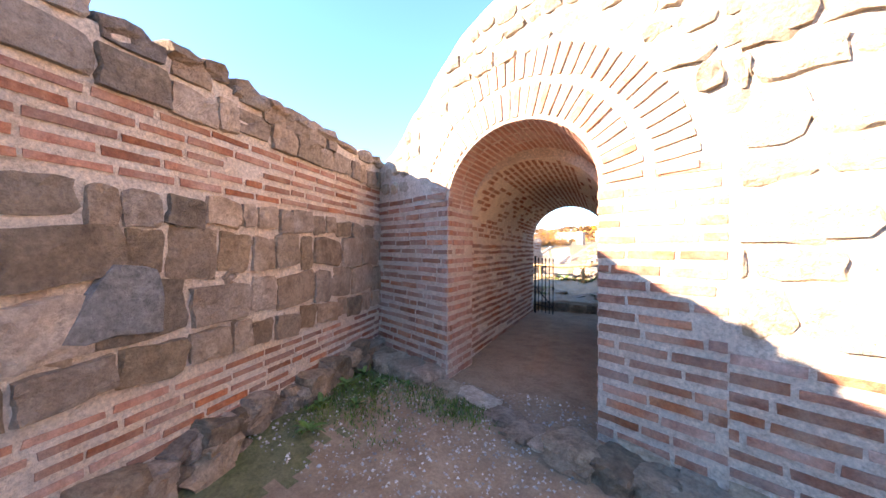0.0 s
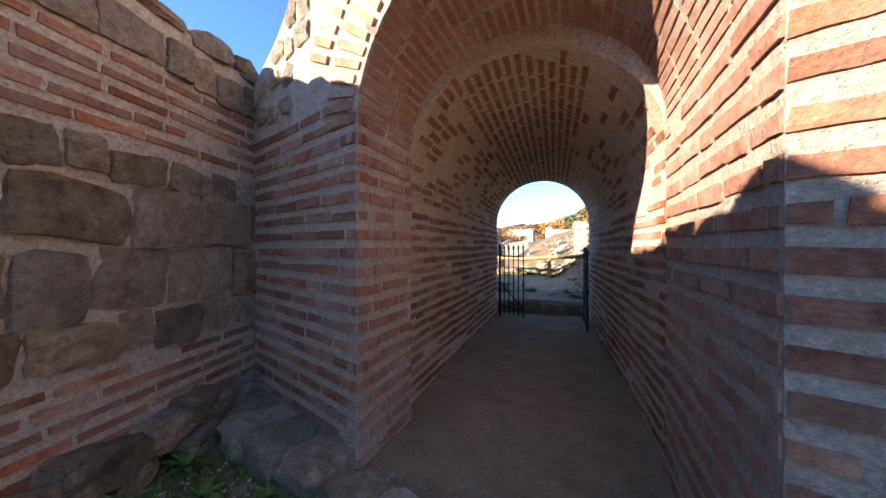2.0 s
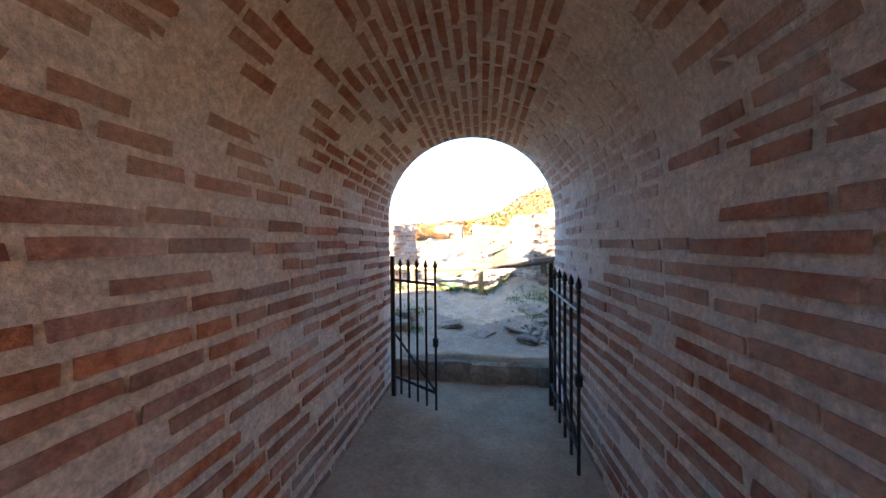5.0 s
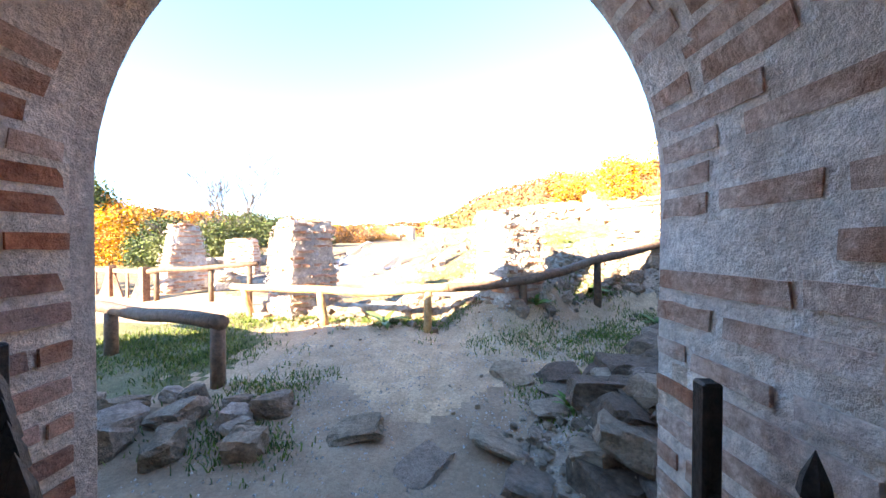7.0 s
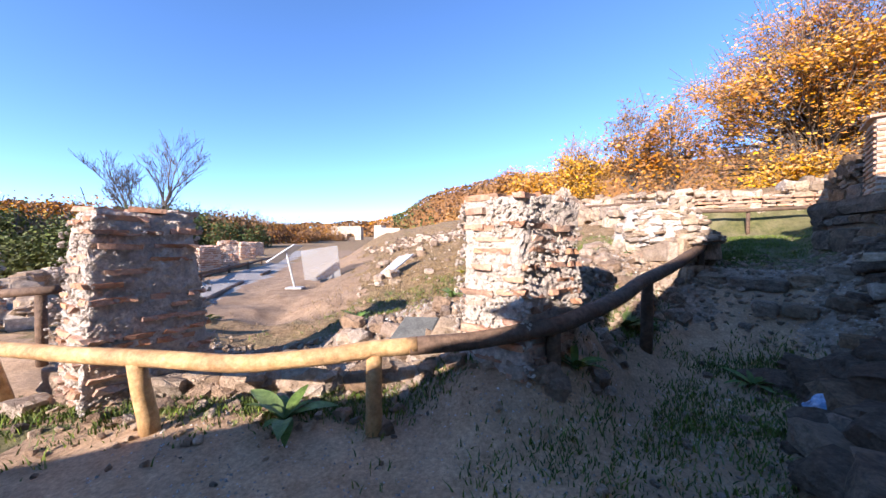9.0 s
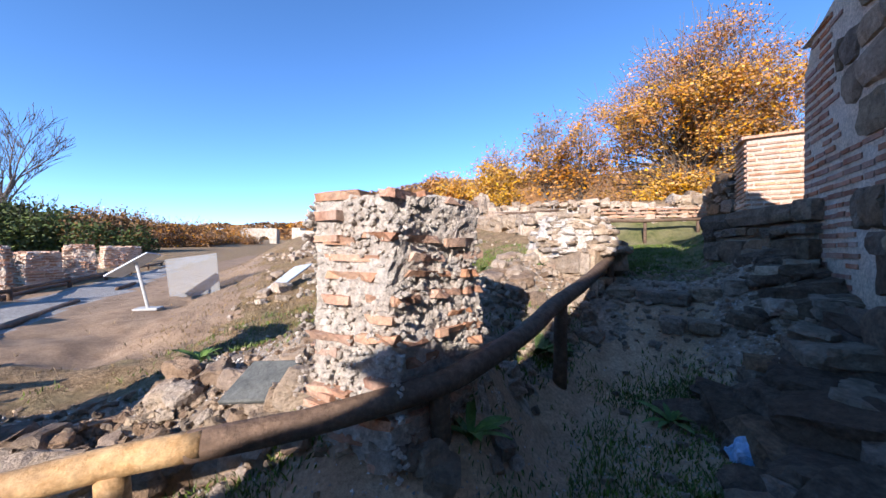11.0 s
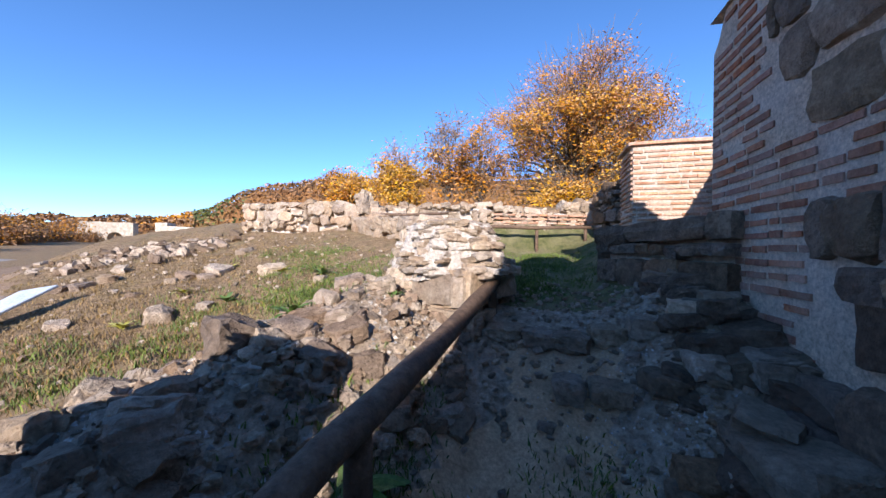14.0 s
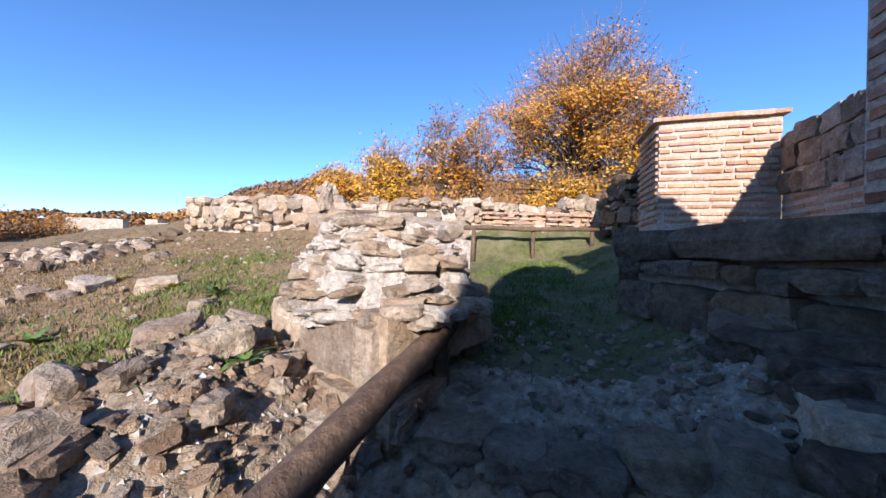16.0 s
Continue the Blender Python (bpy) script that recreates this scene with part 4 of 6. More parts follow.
# ---- ruined walls across the slope ----
def ruin_wall(name, label, pts, thick, meshes, seed, band=False, flip=False):
    """A low broken wall along plan points (x, y, bottom, top)."""
    wall = thing(name, label, "wall", "low ruined walls", "structure")
    st = Pieces(wall, "stone", 290)
    br = Pieces(wall, "brick", 120)
    inset = 0.12
    rng = random.Random(seed)
    for k in range(len(pts) - 1):
        (x0, y0, b0, t0), (x1, y1, b1, t1) = pts[k], pts[k + 1]
        fc = Face((x0, y0), (x1, y1), flip)
        a, b = Vector((x0, y0, 0)), Vector((x1, y1, 0))
        off, ins = -fc.n * thick, -fc.n * inset
        rough_block("core", [tuple((a + ins).xy), tuple((a + off).xy), tuple((b + off).xy), tuple((b + ins).xy)], min(b0, b1) - 0.4, min(t0, t1) - 0.05, M_LIME, wall, seed + k, 0.05, step=0.2)
        top = lambda u: t0 + (t1 - t0) * u / fc.length
        bot = lambda u: b0 + (b1 - b0) * u / fc.length
        lay_stones(st, fc, 0.0, fc.length, min(b0, b1) - 0.1, max(t0, t1), meshes, (0.13, 0.4), (0.7, 1.9), 0.34, 0.06, inside=lambda u, z: bot(u) - 0.2 < z < top(u), seed=seed + k, tilt=0.22, gap=0.03, wild=0.35)
        if band:
            z = min(t0, t1) - 0.42
            lay_bricks(br, fc, 0.0, fc.length, z, z + 0.36, 0.12, BRICKS_PALE, (0.3, 0.46), 0.45, 0.1, 0.10, seed=seed + k)
        u = 0.0
        while u < fc.length:
            w = rng.uniform(0.2, 0.6)
            st.add(rng.choice(meshes), fc.m(u + w / 2, top(u) + rng.uniform(-0.06, 0.08), w * 1.05, thick * rng.uniform(0.5, 1.0), rng.uniform(0.1, 0.36), -thick * rng.uniform(0.2, 0.6), lean=rng.uniform(-0.3, 0.3)))
            u += w
    st.close()
    br.close()
    return wall


ruin_wall("wall_ruin_1", "low pale rubble wall crossing the dry slope", [(2.4, 21.6, 3.0, 3.5), (4.0, 19.7, 2.9, 3.55), (5.3, 18.8, 2.8, 3.5)], 0.7, STONES_PALE, 91)
ruin_wall("wall_ruin_2", "broken rubble wall of pale stone in sun", [(5.3, 18.8, 2.6, 3.45), (7.4, 17.4, 2.6, 3.6), (8.7, 16.7, 2.6, 3.65)], 0.7, STONES_PALE, 95)
ruin_wall("wall_ruin_3", "low sunlit wall with brick courses behind a fence", [(8.7, 16.9, 2.2, 3.55), (10.2, 16.0, 2.2, 3.5), (12.0, 15.1, 2.2, 4.0)], 0.6, STONES_PALE, 99, band=True)
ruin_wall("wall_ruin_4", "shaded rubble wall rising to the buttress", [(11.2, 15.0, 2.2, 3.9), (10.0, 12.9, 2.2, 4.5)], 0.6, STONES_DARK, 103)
ruin_wall("wall_ruin_5", "rubble wall joining the square stone base", [(4.9, 13.3, 1.9, 2.6), (5.4, 16.0, 2.3, 2.95), (5.0, 18.6, 2.6, 3.1)], 0.7, STONES_PALE, 107, flip=True)
knob = thing("mortar_stump", "upright stump of pale rubble and mortar", "ruin")
rough_block("core", turned_square(5.45, 18.9, 0.55, 0.5, 20), 3.3, 3.95, M_DEBRIS, knob, 12, 0.08, 0.35, 0.1)

# the square base with big ashlar blocks
base = thing("stone_base", "square ruined base of big grey ashlar blocks", "ruin")
BASE_C = [(3.92, 11.72), (5.15, 12.25), (4.75, 13.9), (3.55, 12.85)]
rough_block("core", [(4.0, 11.85), (5.0, 12.3), (4.65, 13.7), (3.68, 12.8)], 1.0, 2.1, M_LIME, base, 14, 0.04)
rough_block("rubble_top", [(4.35 + 0.78 * math.cos(a), 12.7 + 0.92 * math.sin(a)) for a in np.linspace(0, 2 * math.pi, 13)[:-1]], 1.95, 2.6, M_LIME, base, 15, 0.04, 0.42, 0.04)
_st = Pieces(base, "block", 120)
for k in range(4):
    _fc = Face(BASE_C[k], BASE_C[(k + 1) % 4])
    lay_stones(_st, _fc, 0.0, _fc.length, 1.05, 1.66, ASHLAR, (0.56, 0.61), (1.0, 1.5), 0.4, 0.06, gap=0.014, seed=111 + k, tilt=0.0)
    lay_stones(_st, _fc, 0.04, _fc.length - 0.04, 1.68, 2.06, ASHLAR, (0.36, 0.38), (1.2, 2.0), 0.34, 0.02, gap=0.016, seed=121 + k, tilt=0.03)
_br = Pieces(base, "rubble_stone", 140)
_rng = random.Random(13)
for k in range(170):
    a, t = _rng.uniform(0, 6.28), int(_rng.uniform(0, 7)) / 6.5
    r = (0.86 - 0.44 * t) * _rng.uniform(0.84, 1.0)
    m = Matrix.LocRotScale((4.33 + r * math.cos(a) * 0.86, 12.7 + r * math.sin(a) * 1.12, 2.06 + 0.58 * t + _rng.uniform(-0.03, 0.03)), Euler((_rng.uniform(-.2, .2), _rng.uniform(-.2, .2), a + 1.57 + _rng.uniform(-.5, .5))), (_rng.uniform(0.1, 0.3), _rng.uniform(0.12, 0.22), _rng.uniform(0.045, 0.1)))
    _br.add(_rng.choice(STONES_PALE + LUMPS[:3]), m)
_st.close()
_br.close()


# ---- loose stones ----
def settle(x, y):
    return height(x, y)


def loose_stones(label, group, spots, meshes, size, seed, flat=0.55, sink=0.15, name="fieldstone"):
    rng = random.Random(seed)
    for x, y in spots:
        s = rng.uniform(*size)
        ob = tagged(new(name, rng.choice(meshes)), label, "stone", group)
        hgt = s * rng.uniform(flat * 0.7, flat * 1.3)
        ob.matrix_basis = Matrix.LocRotScale((x, y, settle(x, y) + hgt * (0.5 - sink)), Euler((rng.uniform(-.25, .25), rng.uniform(-.25, .25), rng.uniform(0, 6.3))), (s, s * rng.uniform(0.6, 0.95), hgt))


def band_spots(n, f, seed):
    rng = random.Random(seed)
    return [f(rng) for _ in range(n)]


bank = thing("rubble_bank", "broken bank of rubble stones and pale mortar debris", "rubble", kind="structure")
_st, _rng = Pieces(bank, "stone", 295), random.Random(17)
for k in range(1100):
    x = _rng.uniform(-3.4, 4.2)
    e = _rng.gauss(0.3, 0.42) if k % 3 else _rng.uniform(-0.5, 1.0 if x < 2.6 else 1.7)
    y = rail_line(x) + e
    if 0.2 < x < 1.5 and 9.4 < y < 11.0:
        continue
    s = _rng.uniform(0.04, 0.13) if k % 7 else _rng.uniform(0.15, 0.28)
    m = Matrix.LocRotScale((x, y, height(x, y) + s * 0.1), Euler((_rng.uniform(-.5, .5), _rng.uniform(-.5, .5), _rng.uniform(0, 6.3))), (s, s * _rng.uniform(0.6, 0.9), s * _rng.uniform(0.4, 0.75)))
    _st.add(_rng.choice(ROCKS_PALE[:4] + ROCKS_BROWN), m)
for k in range(90):
    a, r = _rng.uniform(0, 6.28), _rng.uniform(0.5, 1.15)
    if math.sin(a) < -0.2 and r > 0.75:
        continue
    x, y = 0.9 + r * math.cos(a) * 1.1, 10.1 + r * math.sin(a)
    s = _rng.uniform(0.06, 0.22)
    _st.add(_rng.choice(ROCKS_PALE[:4] + ROCKS_BROWN + ROCKS_GREY[:2]), Matrix.LocRotScale((x, y, height(x, y) + s * 0.1), Euler((_rng.uniform(-.5, .5), _rng.uniform(-.5, .5), _rng.uniform(0, 6.3))), (s, s * 0.8, s * 0.6)))
_st.close()
kerb = thing("stone_footing", "row of footing stones under the log railing", "wall", kind="structure")
_st = Pieces(kerb, "stone", 120)
for k in range(27):
    x = -3.3 + k * 0.16 + _rng.uniform(-0.05, 0.05)
    y = rail_line(x) - 0.02 + _rng.uniform(-0.1, 0.1)
    s = _rng.uniform(0.2, 0.42)
    _st.add(_rng.choice(ROCKS_PALE + ROCKS_GREY[:3]), Matrix.LocRotScale((x, y, height(x, y) + 0.08), Euler((_rng.uniform(-.2, .2), _rng.uniform(-.2, .2), _rng.uniform(-.5, .5))), (s, 0.26, s * _rng.uniform(0.5, 0.8))))
_st.close()

# the rocky scree under the tall wall, and the rough steps
scree = thing("scree_bank", "shaded bank of dark rock slabs and grey gravel", "rubble", kind="structure")
_st = Pieces(scree, "slab", 290)
for k in range(760):
    s0, d0 = _rng.uniform(0.5, 7.2), abs(_rng.gauss(0.25, 0.5))
    p = WALL_A + WALL_DIR * s0 + WALL_N * d0
    if d0 > (1.5 if s0 < 4.6 else 0.8):
        continue
    s = _rng.uniform(0.05, 0.17) if k % 5 else _rng.uniform(0.22, 0.5)
    m = Matrix.LocRotScale((p.x, p.y, height(p.x, p.y) + s * 0.06), Euler((_rng.uniform(-.25, .25), _rng.uniform(-.25, .25), _rng.uniform(0, 6.3))), (s, s * _rng.uniform(0.5, 0.85), s * _rng.uniform(0.22, 0.5)))
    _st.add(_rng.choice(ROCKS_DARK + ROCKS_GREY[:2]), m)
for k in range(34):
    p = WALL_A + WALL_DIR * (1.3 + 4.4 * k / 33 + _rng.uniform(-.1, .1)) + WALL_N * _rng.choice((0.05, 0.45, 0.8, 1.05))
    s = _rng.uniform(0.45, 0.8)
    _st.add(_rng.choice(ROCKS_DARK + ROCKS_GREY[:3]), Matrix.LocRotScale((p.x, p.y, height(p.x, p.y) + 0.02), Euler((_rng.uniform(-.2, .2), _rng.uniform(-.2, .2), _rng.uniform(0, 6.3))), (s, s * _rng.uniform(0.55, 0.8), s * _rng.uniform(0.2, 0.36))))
_st.close()
steps = thing("stone_steps", "rough steps of dark natural stones in the path", "steps", kind="structure")
_st = Pieces(steps, "step_stone", 60)
for row, (s0, z) in enumerate(((5.2, 0.95), (5.8, 1.22), (6.4, 1.5))):
    for k in range((3, 5, 8)[row]):
        d0 = 0.3 + 0.31 * k + _rng.uniform(-0.05, 0.05)
        p = WALL_A + WALL_DIR * (s0 + _rng.uniform(-0.08, 0.08)) + WALL_N * d0
        w = _rng.uniform(0.22, 0.36)
        _st.add(_rng.choice(ROCKS_GREY + ROCKS_PALE[:3]), Matrix.LocRotScale((p.x, p.y, height(p.x, p.y) + 0.04), Euler((0, _rng.uniform(-.08, .08), 2.26 + _rng.uniform(-.2, .2))), (w, 0.3, _rng.uniform(0.13, 0.2))))
_st.close()
threshold = thing("threshold", "worn stone threshold step at the passage exit", "step", kind="structure")
_st = Pieces(threshold, "step_stone", 20)
for k in range(6):
    x = -1.35 + 0.4 * k
    _st.add(_rng.choice(STONES_GREY), Matrix.LocRotScale((x, 5.86 + _rng.uniform(-.04, .04), 0.16), Euler((0, 0, _rng.uniform(-.1, .1))), (0.46, 0.36, 0.3)))
_st.close()
loose_stones("loose brown fieldstone beside the low fence", "loose stones", [(-2.0, 7.35), (-2.35, 7.1), (-1.75, 6.95), (-2.6, 6.75), (-2.1, 6.7), (-2.9, 7.2), (-1.65, 7.25), (-3.1, 6.9), (-2.45, 7.4), (-2.75, 7.0), (-1.85, 7.1), (-2.2, 6.9), (-3.3, 7.25), (-2.65, 7.45), (-1.55, 6.75)], ROCKS_BROWN, (0.18, 0.36), 3, 0.6)
loose_stones("flat grey slab set in the path", "loose stones", [(-0.85, 7.05), (-0.3, 6.7), (0.4, 6.6), (0.85, 7.35), (0.5, 8.0), (0.95, 7.75), (0.25, 6.95), (1.25, 7.6)], ROCKS_GREY, (0.35, 0.6), 4, 0.2, 0.42)
loose_stones("rough sunlit rubble block on the bank", "loose stones", [(-0.95, 11.35), (-0.45, 11.0), (-1.5, 11.2), (0.0, 11.1), (-0.1, 10.75), (-1.9, 11.0), (-1.2, 10.8), (1.6, 11.9), (2.2, 12.2), (2.6, 12.45), (3.0, 12.6), (1.9, 11.7), (2.9, 12.1), (3.25, 12.3), (2.4, 11.85)], ROCKS_PALE[:3] + ROCKS_BROWN, (0.17, 0.32), 5, 0.65)
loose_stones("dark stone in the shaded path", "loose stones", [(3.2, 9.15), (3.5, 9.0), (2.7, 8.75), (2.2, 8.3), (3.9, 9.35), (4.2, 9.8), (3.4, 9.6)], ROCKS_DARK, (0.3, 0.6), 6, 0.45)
_spots = band_spots(24, lambda r: (r.uniform(-1.2, 3.2), r.uniform(14.0, 19.5)), 7)
loose_stones("tumbled pale stone on the dry slope", "stones on the slope", _spots, ROCKS_PALE + ROCKS_BROWN[:3], (0.14, 0.42), 8, 0.55)


def gravel():
    """Small stones strewn over paths, bank and scree."""
    rng, v, f = random.Random(21), [], []
    for k in range(24000):
        q = rng.random()
        if q < 0.35:
            x, y = rng.uniform(-2.2, 2.6), rng.uniform(6.1, 9.9)
            if rng.random() < 0.5 and noise.noise(Vector((x, y, 2))) > -0.1:
                continue
        elif q < 0.7:
            p = WALL_A + WALL_DIR * rng.uniform(0.3, 7.0) + WALL_N * abs(rng.gauss(0.5, 0.6))
            x, y = p.x, p.y
        elif q < 0.92:
            x = rng.uniform(-3.4, 4.2)
            y = rail_line(x) + rng.uniform(-0.3, 1.6)
        else:
            x, y = rng.uniform(-2.0, 1.0), rng.uniform(-2.4, 0.0)
        s = rng.uniform(0.005, 0.017) * (1.5 if q > 0.7 else 1)
        z, b = height(x, y), len(v)
        a0 = rng.uniform(0, 2)
        for i in range(3):
            a = a0 + i * 2.1
            v.append((x + s * math.cos(a), y + s * math.sin(a), z - 0.004))
        v.append((x + rng.uniform(-s, s) * 0.4, y + rng.uniform(-s, s) * 0.4, z + s * 0.7))
        f += [(b, b + 1, b + 3), (b + 1, b + 2, b + 3), (b + 2, b, b + 3)]
    tagged(new("gravel", mesh_of("gravel", v, f, M_GRAVEL)), "small grey and pale gravel on the ground", "gravel", kind="stuff")


PEBBLES = [stone_mesh("pebble", m, 170 + s, 0.16, 1) for s, m in enumerate((M_STONE_PALE, M_STONE_PALE, M_STONE_BROWN, M_STONE_GREY))]


def scatter(label, spots, size, seed, sink=0.2):
    """Small tumbled stones, too many to count, as loose litter on the ground."""
    rng, sets = random.Random(seed), {}
    for x, y in spots:
        me, s = rng.choice(PEBBLES), rng.uniform(*size) * rng.uniform(0.5, 1)
        m = Matrix.LocRotScale((x, y, height(x, y) + s * sink), Euler((rng.uniform(-.5, .5), rng.uniform(-.5, .5), rng.uniform(0, 6.3))), (s, s * rng.uniform(0.6, 0.9), s * rng.uniform(0.4, 0.8)))
        v, f = sets.setdefault(me.materials[0].name, ([], []))
        b = len(v)
        v.extend([tuple(m @ q.co) for q in me.vertices])
        f.extend([tuple(i + b for i in p.vertices) for p in me.polygons])
    for name, (v, f) in sets.items():
        tagged(new("stone_litter", mesh_of("stone_litter", v, f, bpy.data.materials[name])), label, "stones", kind="stuff")


_r = random.Random(71)
scatter("small pale stones strewn over the dry slope", [(_r.uniform(-1.5, 4.6), _r.uniform(12.6, 20.5)) for _ in range(700)], (0.02, 0.09), 72)
scatter("heap of broken stones and rubble on the slope", [(0.4 + _r.gauss(0, 0.9), 20.3 + _r.gauss(0, 0.55)) for _ in range(420)], (0.1, 0.34), 75)
_sp = []
for _ in range(2600):
    _x = _r.uniform(-3.4, 4.3)
    _sp.append((_x, rail_line(_x) + _r.gauss(0.5, 0.6)))
scatter("mortar crumbs and small stones on the rubble bank", _sp, (0.02, 0.1), 73)
_sp = []
for _ in range(2600):
    _p = WALL_A + WALL_DIR * _r.uniform(0.3, 7.4) + WALL_N * abs(_r.gauss(0.3, 0.6))
    _sp.append((_p.x, _p.y))
_sp += [(_r.uniform(3.6, 6.2), _r.uniform(10.6, 12.6)) for _ in range(500)]
scatter("small broken stones between the shaded slabs", _sp, (0.02, 0.1), 74)
scatter("pale mortar chips strewn over the shaded scree", [tuple((WALL_A + WALL_DIR * _r.uniform(1.5, 7.0) + WALL_N * abs(_r.gauss(0.4, 0.35))).xy) for _ in range(1600)], (0.012, 0.045), 76)
M_GRAVEL = material("gravel_stone", (0.24, 0.22, 0.2), (0.5, 0.46, 0.41), 5, 0.9, 0.0, island=0.35)
gravel()


# ---- iron gate in the passage ----
def spear(bm, p, h=0.13, r=0.024):
    base = len(bm.verts)
    for z, k in ((0, 0.35), (0.02, 0.75), (0.035, 0.45), (0.05, 1.0), (0.08, 0.8)):
        for i in range(6):
            a = i * math.pi / 3
            bm.verts.new(p + Vector((math.cos(a) * r * k, math.sin(a) * r * k, z * h / 0.13)))
    tip = bm.verts.new(p + UP * h)
    bm.verts.ensure_lookup_table()
    for j in range(4):
        for i in range(6):
            q = base + j * 6
            bm.faces.new([bm.verts[n] for n in (q + i, q + (i + 1) % 6, q + 6 + (i + 1) % 6, q + 6 + i)])
    for i in range(6):
        bm.faces.new([bm.verts[base + 24 + i], bm.verts[base + 24 + (i + 1) % 6], tip])


def iron_leaf(label, hinge, end, bars, low, high, group):
    leaf = thing("iron_gate_leaf", label, "gate", group)
    a, b = Vector((*hinge, 0)), Vector((*end, 0))
    for k in range(bars):
        p = a.lerp(b, k / (bars - 1))
        bm = tube([p + UP * (low - 0.12), p + UP * (high - 0.12)], 0.013, 0.013, 6, k, 0.0)
        bar = part("bar", bm, M_IRON, leaf)
        bm = bmesh.new()
        spear(bm, p + UP * (high - 0.125))
        part("spearhead", bm, M_IRON, bar)
    for z in (low + 0.05, high - 0.24):
        part("crossbar", tube([a + UP * z, b + UP * z], 0.016, 0.016, 6, 1, 0.0), M_IRON, leaf)
    part("brace", tube([a + UP * (low + 0.55), b + UP * (low + 0.06)], 0.013, 0.013, 6, 1, 0.0), M_IRON, leaf)
    bm = bmesh.new()
    bmesh.ops.create_cube(bm, size=1.0, matrix=Matrix.Translation(a + UP * ((low + high) / 2 - 0.1)) @ Matrix.Diagonal((0.045, 0.045, high - low + 0.25, 1)))
    bmesh.ops.bevel(bm, geom=bm.edges[:], offset=0.006, segments=1, affect="EDGES")
    part("hinge_post", bm, M_IRON, leaf)
    bm = bmesh.new()
    bmesh.ops.create_cube(bm, size=1.0, matrix=Matrix.Translation(b + UP * (low + 0.55)) @ Matrix.Diagonal((0.05, 0.05, 0.09, 1)))
    bmesh.ops.bevel(bm, geom=bm.edges[:], offset=0.008, segments=1, affect="EDGES")
    part("latch", bm, M_IRON, leaf)
    return leaf


iron_leaf("black wrought-iron gate leaf with spearheads, standing open", (-1.18, 5.22), (-0.62, 4.86), 6, 0.24, 1.60, "iron gate leaves")
iron_leaf("black wrought-iron gate leaf folded back along the wall", (0.52, 5.28), (0.56, 4.12), 6, 0.24, 1.52, "iron gate leaves")


def slab(corners, t):
    """A thin board from four corners."""
    bm = bmesh.new()
    c = [Vector(p) for p in corners]
    n = (c[1] - c[0]).cross(c[2] - c[0]).normalized() * t
    a, b = [bm.verts.new(p) for p in c], [bm.verts.new(p + n) for p in c]
    bm.faces.new(a[::-1])
    bm.faces.new(b)
    for i in range(4):
        bm.faces.new((a[i], a[(i + 1) % 4], b[(i + 1) % 4], b[i]))
    bmesh.ops.bevel(bm, geom=bm.edges[:], offset=t * 0.25, segments=1, affect="EDGES")
    bmesh.ops.recalc_face_normals(bm, faces=bm.faces[:])
    return bm


# ---- wooden fences and the braced wooden gate ----
M_WOOD_RED = material("brown_plank_wood", (0.17, 0.09, 0.055), (0.27, 0.155, 0.095), 18, 0.7, 0.5, 40, c=(0.1, 0.06, 0.045), blotch=0.5)


def log_fence(label, posts, rails, mat, r=0.055, group="log fences"):
    f = thing("log_fence", label, "fence", group)
    for n, (x, y, z) in enumerate(posts):
        g = height(x, y)
        part("post", tube([(x, y, g - 0.15), (x, y, (g + z) / 2), (x, y, z)], r, r * 0.95, 10, n), mat, f, "", True)
    for n, (a, b) in enumerate(rails):
        part("rail", tube(bent(a, b, 8, 0.04, n + 3), r * 1.1, r, 10, n + 7), mat, f, "", True)
    return f


log_fence("short weathered log fence beside the passage exit", [(-2.44, 7.70, 1.05), (-4.35, 8.45, 1.02)], [((-2.38, 7.67, 1.09), (-5.2, 8.8, 1.06))], M_WOOD_DARK, 0.07)
log_fence("dark log fence between the brick piers", [(-6.45, 11.35, 1.32), (-5.1, 11.15, 1.4), (-4.2, 11.0, 1.42)], [((-6.6, 11.32, 1.28), (-4.0, 10.95, 1.48))], M_WOOD_DARK, 0.05)
log_fence("low wooden fence before the far brick wall", [(9.35, 15.6, 2.95), (8.05, 16.2, 2.92), (10.6, 14.9, 2.98)], [((7.9, 16.36, 2.94), (10.7, 14.8, 2.98))], M_WOOD_DARK, 0.05)
log_fence("dark pole resting on the ruined wall", [(5.6, 17.6, 3.2), (6.9, 16.9, 3.25)], [((5.3, 17.75, 3.2), (7.1, 16.75, 3.3))], M_WOOD_DARK, 0.04)
log_fence("dark rail fence beside the row of piers", [(-6.6 - 0.55 * k, 18.0 + 2.8 * k, 1.15) for k in range(6)], [((-6.5, 17.4, 1.05), (-9.5, 32.5, 1.1))], M_WOOD_DARK, 0.05)


